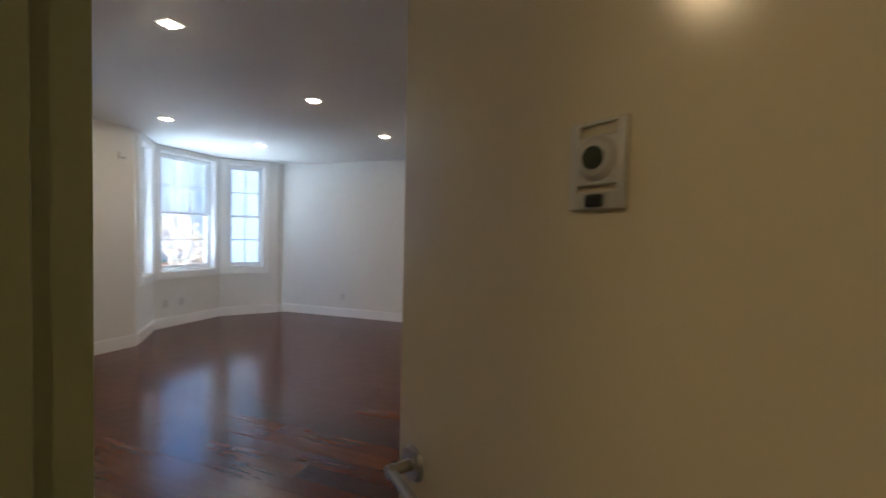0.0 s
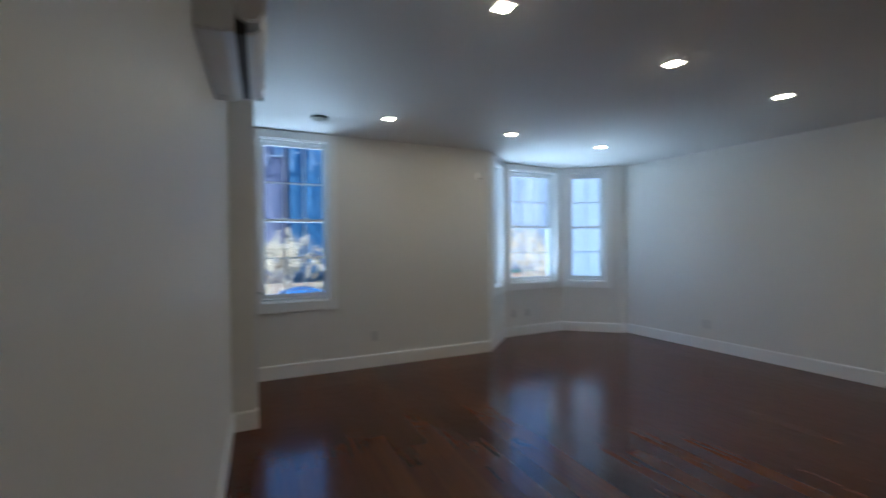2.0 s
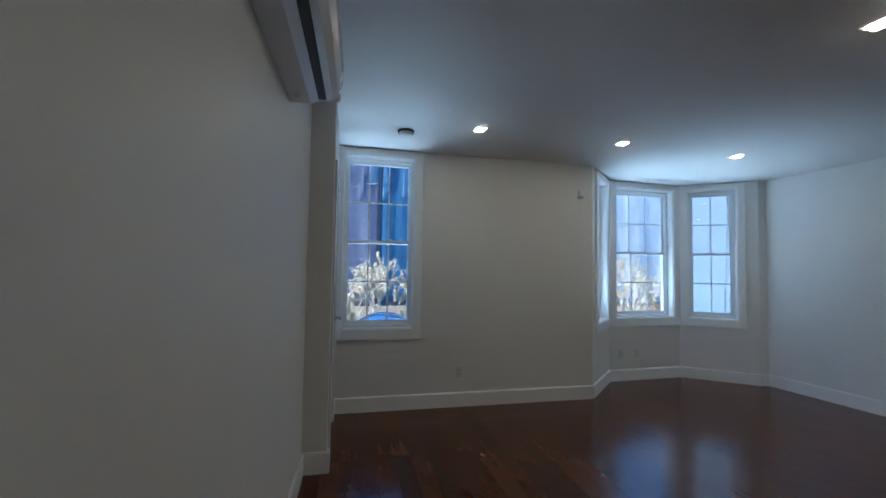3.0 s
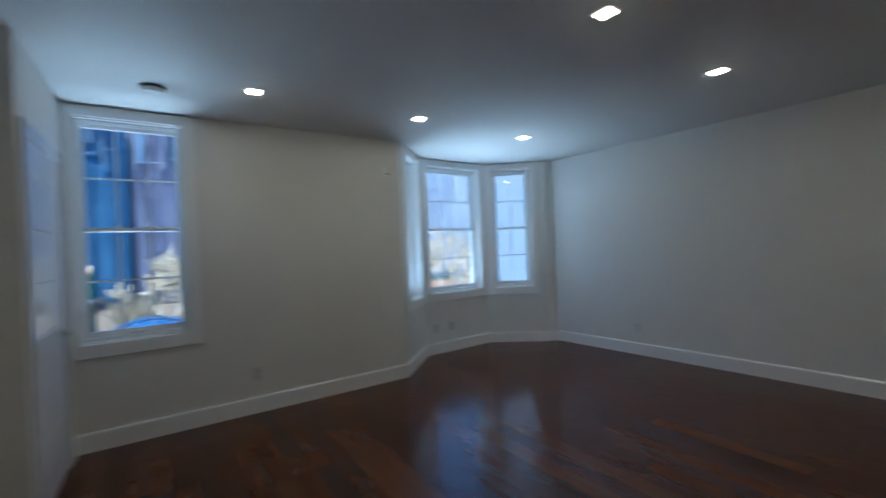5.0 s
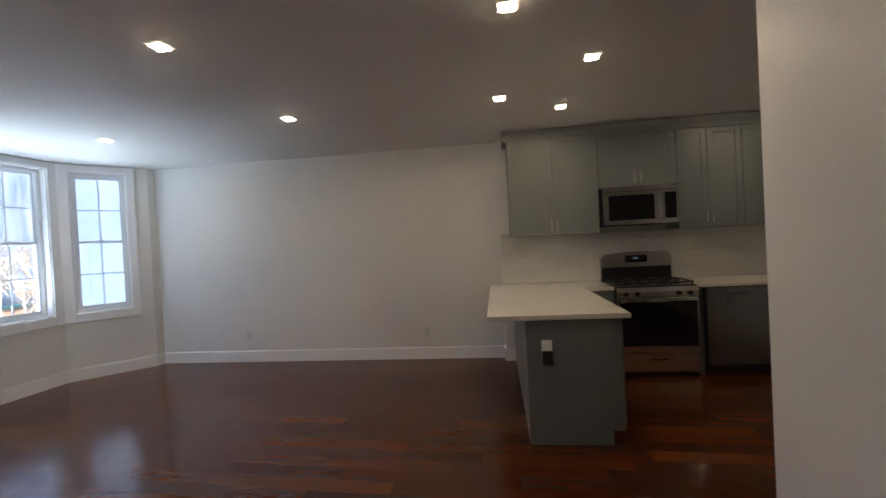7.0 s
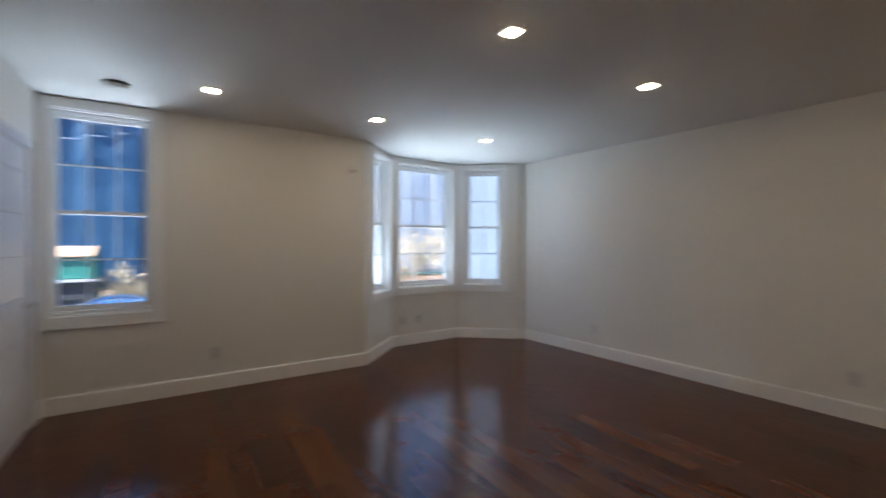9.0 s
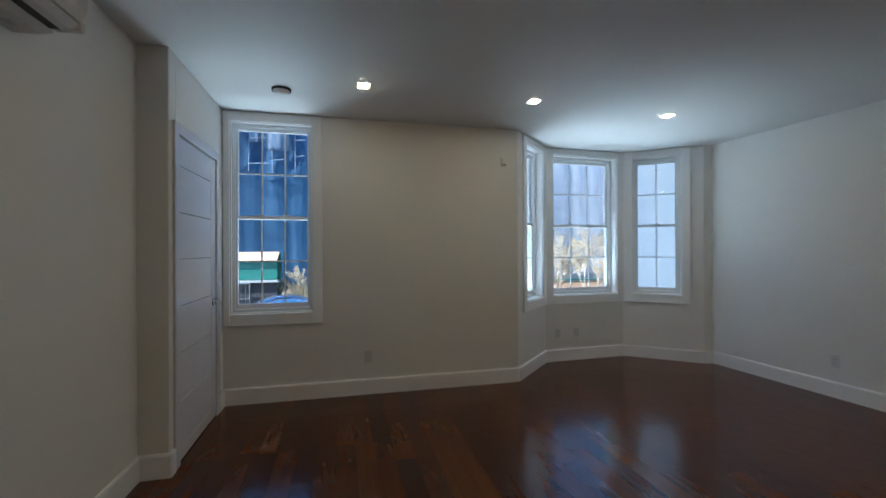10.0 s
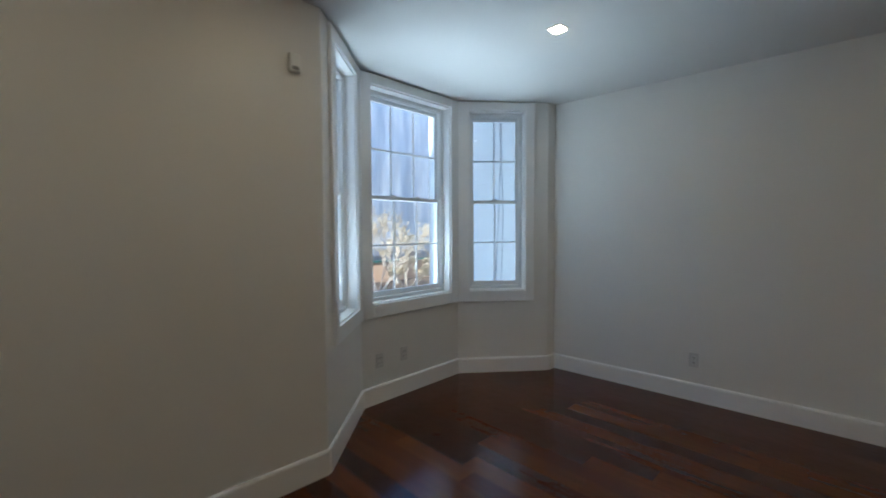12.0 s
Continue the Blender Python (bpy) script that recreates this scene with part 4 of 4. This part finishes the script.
# dishwasher
t = thing("dishwasher", KITCHEN @ T((1.940, -0.645, 0)), "dark stainless dishwasher with a pocket handle", "dishwasher")
DWW = 0.605
bm = B()
box(bm, 0, DWW, 0.03, 0.62, 0.0, CZ - CT - 0.002, 0.002)
part("tub", bm, BLACK, t)
bm = B()
box(bm, 0.003, DWW - 0.003, 0.0, 0.0295, 0.105, CZ - CT - 0.010, 0.006, 2)
d = part("dishwasher_door", bm, DWSTEEL, t)
bm = B()
for k in range(10):
    a0, a1 = math.pi * k / 10, math.pi * (k + 1) / 10
    rod(bm, (DWW / 2 - 0.10 * math.cos(a0), -0.006, 0.812 - 0.034 * math.sin(a0)), (DWW / 2 - 0.10 * math.cos(a1), -0.006, 0.812 - 0.034 * math.sin(a1)), 0.0065, 8)
box(bm, DWW / 2 - 0.094, DWW / 2 + 0.094, -0.0025, -0.0003, 0.790, 0.815, 0.001)
part("pocket_handle", bm, DARKSTEEL, d, "dark curved pocket handle")
for k in range(4):
    bm = B()
    box(bm, DWW / 2 - 0.09 + k * 0.05, DWW / 2 - 0.085 + k * 0.05, -0.0012, -0.0002, 0.838, 0.842)
    part("indicator_light", bm, CLOCK, d, "small lit indicator")
bm = B()
box(bm, 0.02, DWW - 0.02, 0.012, 0.0295, 0.012, 0.098)
part("kick_plate", bm, BLACK, t)


# ---- outside: street, hoarding, netted building, plants, cars ----
GZ = -1.0
bm = B()
prism(bm, [(-700, -700), (700, -700), (700, 700), (-700, 700)], GZ - 0.6, GZ - 0.10)
solid("ground", bm, CONCRETE, "pale ground reaching to the horizon", "ground")
bm = B()
prism(bm, [(-14.3, -90), (-8.8, -90), (-8.8, 90), (-14.3, 90)], GZ - 0.12, GZ)
solid("road", bm, ASPHALT, "worn grey asphalt street", "road")
bm = B()
prism(bm, [(-8.8, -90), (-4.99, -90), (-4.99, 90), (-8.8, 90)], GZ - 0.12, GZ + 0.14)
solid("pavement", bm, CONCRETE, "pale concrete pavement with a kerb", "pavement")
bm = B()
prism(bm, [(-60, -90), (-14.3, -90), (-14.3, 90), (-60, 90)], GZ - 0.12, GZ + 0.14)
solid("ground_far", bm, SOIL, "bare soil strip across the street", "ground")
bm = B()
prism(bm, [(-4.985, -2.1), (4.0, -2.1), (4.0, 6.9), (-4.985, 6.9)], GZ - 0.1, -0.31)
prism(bm, [tuple(p) for p in outer[1:5]], GZ - 0.1, -0.03)
solid("house_base", bm, BRICKY, "brick base storey under the room", "building")

# neighbour's wall beside the bay, with cables
bm = B()
box(bm, -7.75, -4.6, 6.62, 6.90, GZ + 0.14, 7.5, 0.01)
nb = solid("neighbour_wall", bm, STUCCO, "white stucco side wall of the neighbouring house", "wall")
t = thing("hanging_cables", T((-6.25, 6.62, GZ + 0.14)), "thin black cables hanging down the stucco wall", "cable")
rc = random.Random(5)
for k in range(2):
    cu = bpy.data.curves.new("cable", "CURVE")
    cu.dimensions, cu.bevel_depth, cu.bevel_resolution = "3D", 0.003, 2
    sp = cu.splines.new("POLY")
    zs = [i * 0.35 for i in range(18)]
    sp.points.add(len(zs) - 1)
    ph = rc.uniform(0, 6)
    for i, z in enumerate(zs):
        sp.points[i].co = (0.05 * k - 0.05 + 0.05 * math.sin(z * (1.1 + 0.3 * k) + ph) + (0.06 if k == 2 else 0) * (i % 3 - 1), -0.012 - 0.02 * k, z, 1)
    cu.materials.append(CABLE)
    ob = new("cable", cu)
    ob.parent = t


# netted building under construction
def net_strip(name, y0, y1, z0, z1, x, material, parent, label):
    me_b = B()
    ny, nz = max(int((y1 - y0) * 5), 6), 16
    grid = []
    for j in range(nz + 1):
        rowv = []
        for i in range(ny + 1):
            y = y0 + (y1 - y0) * i / ny
            z = z0 + (z1 - z0) * j / nz
            top = 0.5 * noise.noise((y * 0.5, 3.1, 0)) if j == nz else 0
            dx = 0.08 * noise.noise((y * 1.3, z * 0.12, 0.5)) + 0.025 * math.sin(y * 5.2 + 2 * noise.noise((z * 0.3, y * 0.2, 1)))
            dx += 0.12 * abs(math.sin(math.pi * (z - z0) / 2.6))
            rowv.append(me_b.verts.new((x + dx, y, z + top)))
        grid.append(rowv)
    for j in range(nz):
        for i in range(ny):
            me_b.faces.new((grid[j][i], grid[j][i + 1], grid[j + 1][i + 1], grid[j + 1][i]))
    r = bmesh.ops.solidify(me_b, geom=list(me_b.faces), thickness=0.02)
    return part(name, me_b, material, parent, label, smooth=True)


site = thing("construction_building", T((0, 0, GZ + 0.14)), "building under construction wrapped in blue debris netting", "building")
for y0, y1, h, m, lab in ((-16.0, -6.2, 8.7, NET, "blue netting"), (-6.15, -0.2, 9.5, NET, "blue netting"), (-0.15, 2.3, 10.6, NETP, "mauve netting"),
                          (2.35, 6.0, 11.5, NET, "blue netting"), (6.05, 12.5, 10.8, NET, "blue netting"), (12.55, 24.0, 12.4, NETL, "pale blue netting"), (24.05, 42.0, 12.6, NETL, "pale blue netting")):
    net_strip("netting", y0, y1, 0.0, h, -26.0, m, site, lab)
bm = B()
box(bm, -40, -28.5, -15.5, 41.5, 0, 7.6)
part("building_core", bm, BRICKY, site, "unfinished brick core")
for k in range(23):
    y = -15.5 + k * 2.55
    bm = B()
    rod(bm, (-26.5, y, 0), (-26.5, y, 11.6 + (k % 3) * 0.5), 0.05, 8)
    part("scaffold_pole", bm, PIPE, site)
for z in (2.6, 5.2, 7.8, 10.0):
    bm = B()
    rod(bm, (-26.45, -15.8, z), (-26.45, 41.5, z), 0.045, 8)
    part("scaffold_rail", bm, PIPE, site)
    bm = B()
    box(bm, -27.9, -26.6, -15.6, 41.2, z - 0.12, z - 0.05)
    part("scaffold_deck", bm, PLY, site, "plywood deck boards")

for k in range(18):
    y = -14.6 + k * 1.22
    bm = B()
    rod(bm, (-25.75, y, 6.6), (-25.75, y, 9.4 + (k % 4) * 0.4), 0.018, 6)
    part("scaffold_pole", bm, TUBE, site)
    for z in (7.0 + 0.25 * (k % 3), 8.6 - 0.2 * (k % 2)):
        bm = B()
        rod(bm, (-25.52, y + 0.1, z), (-25.52, y + 1.1 - 0.3 * (k % 3), z + 0.05), 0.022, 6)
        part("scaffold_rail", bm, TUBE, site)

for y0, y1, z0, z1 in ((-6.3, -5.5, 7.9, 9.9), (-4.9, -4.1, 7.4, 10.0), (-3.6, -3.1, 8.2, 9.9), (-2.7, -1.5, 7.8, 10.1), (0.1, 0.5, 6.9, 9.0), (1.5, 2.2, 7.2, 9.4)):
    net_strip("loose_sheet", y0, y1, z0, z1, -25.62, SHEET, site, "pale plastic sheet hanging loose in folds")

# hoarding with a sloped plywood top
hd = thing("site_hoarding", T((-16.2, 0, GZ + 0.14)), "green painted site hoarding with a sloped plywood top", "hoarding")
Y0, Y1 = -13.0, -0.75
bw = 1.22
k = 0
y = Y0
while y < Y1 - 0.1:
    e = min(y + bw, Y1)
    bm = B()
    box(bm, 0, 0.05, y + 0.006, e - 0.006, 1.22, 1.84, 0.004)
    part("green_panel", bm, GREENP, hd)
    bm = B()
    lo = [bm.verts.new(p) for p in ((0.16, y + 0.008, 1.85), (0.16, e - 0.008, 1.85), (-0.55, e - 0.008, 2.14), (-0.55, y + 0.008, 2.14))]
    hi = [bm.verts.new(v.co + Vector((0.01, 0, 0.03))) for v in lo]
    bm.faces.new(lo[::-1])
    bm.faces.new(hi)
    for i in range(4):
        bm.faces.new((lo[i], lo[(i + 1) % 4], hi[(i + 1) % 4], hi[i]))
    part("plywood_sheet", bm, PLY, hd)
    bm = B()
    box(bm, -0.06, 0.04, y + 0.004, e - 0.004, 0, 1.12)
    part("lower_board", bm, DARKW, hd, "dark lower boards")
    y = e
bm = B()
box(bm, -0.06, 0.18, Y0, Y1, 1.125, 1.20, 0.005)
part("ledge", bm, PIPE, hd, "pale ledge rail")
bm = B()
box(bm, -0.65, -0.58, Y0, Y1, 0, 2.12)
part("back_wall", bm, GREENP, hd)
gt = thing("mesh_gate", T((-15.95, -2.6, GZ + 0.14)), "pale welded mesh gate leaning on the hoarding", "gate")
bm = B()
for y in (0, 0.95):
    rod(bm, (0, y, 0), (0, y, 1.12), 0.025, 8)
for z in (0.05, 0.58, 1.10):
    rod(bm, (0, 0, z), (0, 0.95, z), 0.022, 8)
part("gate_frame", bm, GALV, gt)
for k in range(1, 7):
    bm = B()
    rod(bm, (0, k * 0.136, 0.05), (0, k * 0.136, 1.10), 0.010, 6)
    part("gate_bar", bm, GALV, gt)
ck = thing("traffic_barrel", T((-15.2, -3.55, GZ + 0.14)), "white and orange plastic traffic barrel on the far kerb", "barrel")
bm = B()
cyl(bm, 0.28, 0.22, 1.0, T((0, 0, 0)), 20)
part("drum", bm, PLASTIC, ck)
bm = B()
cyl(bm, 0.272, 0.256, 0.2, T((0, 0, 0.55)), 20)
part("band", bm, PLY, ck, "orange band")


# low plywood barrier
lb = thing("site_barrier", T((-17.4, 0, GZ + 0.14)), "low plywood site barrier along the bare soil", "barrier")
for k in range(22):
    bm = B()
    y = 3.4 + k * 1.22
    box(bm, 0, 0.04, y + 0.006, y + 1.214, 0.0, 0.82 + 0.02 * (k % 3), 0.003)
    part("plywood_sheet", bm, PLY, lb)
bm = B()
box(bm, -0.05, 0.09, 3.4, 30.2, 0.86, 0.91, 0.004)
part("top_rail", bm, GREENP, lb, "green top rail")


# plants
def blade(bm, base, tip, w, bend):
    """A bent strap leaf: two quads and a tip."""
    base, tip = Vector(base), Vector(tip)
    d = tip - base
    side = d.cross(Vector((0.3, 0.2, 1))).normalized() * w
    mid = base + d * 0.55 + Vector((0, 0, bend))
    v = [bm.verts.new(p) for p in (base - side * 0.6, base + side * 0.6, mid + side, mid - side, tip)]
    bm.faces.new((v[0], v[1], v[2], v[3]))
    bm.faces.new((v[3], v[2], v[4]))


def shrub(seed, height, spread, leafy, m, label, leaf=LEAF, size=1.0, forks=3):
    """Stems from one root, forked twice, with small leaves along them and gaps between."""
    r = random.Random(seed)
    t = thing("shrub", m, label, "shrub", "shrubs across the street")
    bm, lm = B(), B()

    def stem(p, d, n, rad, depth):
        q = p + d * n
        cyl(bm, rad, max(rad * 0.6, 0.0035), n, T(p) @ d.to_track_quat("Z", "Y").to_matrix().to_4x4(), 6 if depth > 1 else 4)
        if depth:
            for _ in range(r.choice((2, 3, 3))):
                nd = (d + Vector((r.uniform(-0.6, 0.6), r.uniform(-0.6, 0.6), r.uniform(-0.15, 0.35)))).normalized()
                stem(q - d * r.uniform(0, n * 0.4), nd, n * r.uniform(0.55, 0.85), rad * 0.55, depth - 1)
        else:
            for _ in range(leafy):
                c = p + d * r.uniform(0.0, n * 1.1)
                o = Vector((r.gauss(0, 1), r.gauss(0, 1), r.gauss(0.5, 1))).normalized()
                blade(lm, c, c + o * r.uniform(0.10, 0.22) * size, r.uniform(0.018, 0.04) * size, 0.02 * size)
    for k in range(5):
        a = r.uniform(0, 6.28)
        d = Vector((math.cos(a) * spread, math.sin(a) * spread, 1)).normalized()
        stem(Vector((0.12 * math.cos(a), 0.12 * math.sin(a), -0.02)), d, height * r.uniform(0.34, 0.46), 0.028, forks)
    part("stems", bm, BARK, t)
    ob = part("crown", lm, leaf, t, "small pale dry leaves")
    return t


def tall_grass(seed, height, m):
    r = random.Random(seed)
    t = thing("ornamental_grass", m, "tall pale dry ornamental grass clump", "grass clump", "grass clumps")
    bm = B()
    for _ in range(420):
        a, s = r.uniform(0, 6.28), abs(r.gauss(0, 0.30))
        b = Vector((0.25 * r.uniform(-1, 1), 0.25 * r.uniform(-1, 1), 0))
        h = height * r.uniform(0.45, 1.05)
        blade(bm, b, b + Vector((math.cos(a) * s * h, math.sin(a) * s * h, h)), r.uniform(0.010, 0.022), 0.10)
    part("blades", bm, LEAF, t)
    bm = B()
    for _ in range(160):
        a, s = r.uniform(0, 6.28), abs(r.gauss(0, 0.35))
        b = Vector((0.25 * r.uniform(-1, 1), 0.25 * r.uniform(-1, 1), 0))
        h = height * r.uniform(0.3, 0.7)
        blade(bm, b, b + Vector((math.cos(a) * s * h, math.sin(a) * s * h, h)), r.uniform(0.012, 0.024), 0.10)
    part("green_blades", bm, LEAFG, t, "greener lower blades")
    return t


FZ = GZ + 0.14
g1 = tall_grass(1, 1.35, T((-14.9, 0.35, FZ)))
copy_thing(g1, T((-15.0, 2.6, FZ)) @ turn("Z", 130) @ Matrix.Scale(0.8, 4))
h1 = shrub(21, 2.7, 0.55, 55, T((-15.6, 0.9, FZ)), "pale leafy shrub with many small dry leaves", LEAF, 0.5)
h2 = shrub(22, 2.5, 0.65, 55, T((-15.4, 2.1, FZ)), "pale leafy shrub with many small dry leaves", LEAF, 0.5)
for src, p, a, k in ((h1, (-16.1, 3.3, FZ), 70, 0.95), (h2, (-16.0, 4.6, FZ), 200, 1.0), (h2, (-16.6, 0.1, FZ), 40, 0.55)):
    copy_thing(src, T(p) @ turn("Z", a) @ Matrix.Scale(k, 4))
s1 = shrub(11, 3.0, 0.55, 10, T((-15.0, 8.3, FZ)), "pale leafless shrub with sunlit forked branches", LEAF, 0.45, 4)
s2 = shrub(12, 2.6, 0.75, 12, T((-14.9, 10.6, FZ)), "pale dry-leaved shrub with forked branches", LEAF, 0.5, 4)
s3 = shrub(13, 1.5, 0.9, 12, T((-15.1, 6.4, FZ)), "low dry-leaved shrub with forked stems", LEAF, 0.6, 4)
for src, p, a, k in ((s1, (-16.2, 12.6, FZ), 80, 1.05), (s2, (-15.8, 9.4, FZ), 190, 0.9), (s1, (-16.5, 15.3, FZ), 200, 0.95), (s2, (-16.0, 7.2, FZ), 300, 0.85), (s3, (-14.9, 12.0, FZ), 60, 1.0)):
    copy_thing(src, T(p) @ turn("Z", a) @ Matrix.Scale(k, 4))
shrub(14, 2.4, 0.6, 30, T((-16.9, -4.1, FZ)), "green-leaved shrub behind the hoarding end", LEAFG)


# canopy on the house front below the window
def canopy(m, w, out, h):
    """Half dome of stretched cloth on ribs, with a hanging valance; its back lies on the wall and it comes out along -x."""
    t = thing("door_canopy", m, "rounded bright blue cloth canopy on the house front below the window", "canopy")

    def skin(u, v, k=1.0):
        """u round the wall line from one side to the other, v from the wall to the lip."""
        a, b = math.pi * u, math.pi / 2 * v
        return Vector((-out * k * math.sin(a) * math.sin(b) - 0.004, -w * k * math.cos(a), h * k * math.sin(a) * math.cos(b)))
    bm = B()
    nu, nv = 24, 10
    grid = [[bm.verts.new(skin(0.02 + 0.96 * i / nu, j / nv)) for j in range(nv + 1)] for i in range(nu + 1)]
    for i in range(nu):
        for j in range(nv):
            bm.faces.new((grid[i][j], grid[i + 1][j], grid[i + 1][j + 1], grid[i][j + 1]))
    bmesh.ops.solidify(bm, geom=list(bm.faces), thickness=0.006)
    part("cover", bm, CANOPY, t, smooth=True)
    for v in (0.0, 0.33, 0.66, 1.0):
        bm = B()
        pts = [skin(0.02 + 0.96 * i / 16, v, 0.985) for i in range(17)]
        for p, q in zip(pts, pts[1:]):
            rod(bm, p, q, 0.008, 6)
        part("rib", bm, PIPE, t, "thin metal rib")
    bm = B()
    for i in range(nu):
        p, q = skin(0.02 + 0.96 * i / nu, 1.0), skin(0.02 + 0.96 * (i + 1) / nu, 1.0)
        dip = Vector((0, 0, -0.10 - 0.02 * (i % 2)))
        bm.faces.new([bm.verts.new(c) for c in (p, q, q + dip, p + dip)])
    bmesh.ops.solidify(bm, geom=list(bm.faces), thickness=0.004)
    part("valance", bm, CANOPY, t, "hanging scalloped edge")
    return t


canopy(T((-4.99, 0.83, 0.52)), 0.46, 0.46, 0.43)


# ---- floor planks ----
PW, GAP = 0.128, 0.0002
rng = random.Random(7)
plank_meshes = {}
pieces, rest = 0, []


def plank_mesh(length):
    key = round(length, 2)
    if key not in plank_meshes:
        bm = B()
        x, y, c = key / 2 - GAP, PW / 2 - GAP, 0.0003
        lo = [bm.verts.new(p) for p in ((-x, -y, -0.022), (x, -y, -0.022), (x, y, -0.022), (-x, y, -0.022))]
        md = [bm.verts.new(p) for p in ((-x, -y, -c), (x, -y, -c), (x, y, -c), (-x, y, -c))]
        hi = [bm.verts.new(p) for p in ((-x + c, -y + c, 0), (x - c, -y + c, 0), (x - c, y - c, 0), (-x + c, y - c, 0))]
        for a, b in ((lo, md), (md, hi)):
            for i in range(4):
                bm.faces.new((a[i], a[(i + 1) % 4], b[(i + 1) % 4], b[i]))
        bm.faces.new(hi)
        plank_meshes[key] = mesh_of("plank", bm, PLANK)
    return plank_meshes[key]


def bay_limit(y):
    """How far west the floor goes at y."""
    if y < B1.y:
        return -4.86
    if y < B2.y:
        return B1.x + (B2.x - B1.x) * (y - B1.y) / (B2.y - B1.y) - 0.15
    if y < B3.y:
        return -5.5
    return min(B3.x + (B4.x - B3.x) * (y - B3.y) / (B4.y - B3.y) - 0.15, -4.9)


row = 0
y = -0.09
while y < 6.1:
    x = round(max(bay_limit(y), bay_limit(y + PW)), 2)
    end = EAST + 0.04
    while x < end - 0.05:
        n = rng.choice((0.7, 0.95, 1.2, 1.4, 1.6, 1.8, 2.1)) if x > -4.8 else rng.choice((0.35, 0.6, 0.85, 1.1, 1.4, 1.7))
        n = round(min(n, end - x), 2)
        xc, yc = x + n / 2, y + PW / 2
        if xc - n / 2 < 0.75 and yc < 5.95 and pieces < 300 or (xc - n / 2 < 1.2 and pieces < 300):
            ob = new("plank", plank_mesh(n))
            ob.parent = floor
            ob.location = (xc, yc, rng.uniform(-0.00012, 0.0))
            pieces += 1
        else:
            rest.append((xc, yc, n))
        x += n
    y += PW
    row += 1
bm = B()
for xc, yc, n in rest:
    hx, hy = n / 2 - GAP, PW / 2 - GAP
    box(bm, xc - hx, xc + hx, yc - hy, yc + hy, -0.022, 0.0)
ob = part("far_planks", bm, PLANKS, floor)
ob["kind"] = "stuff"
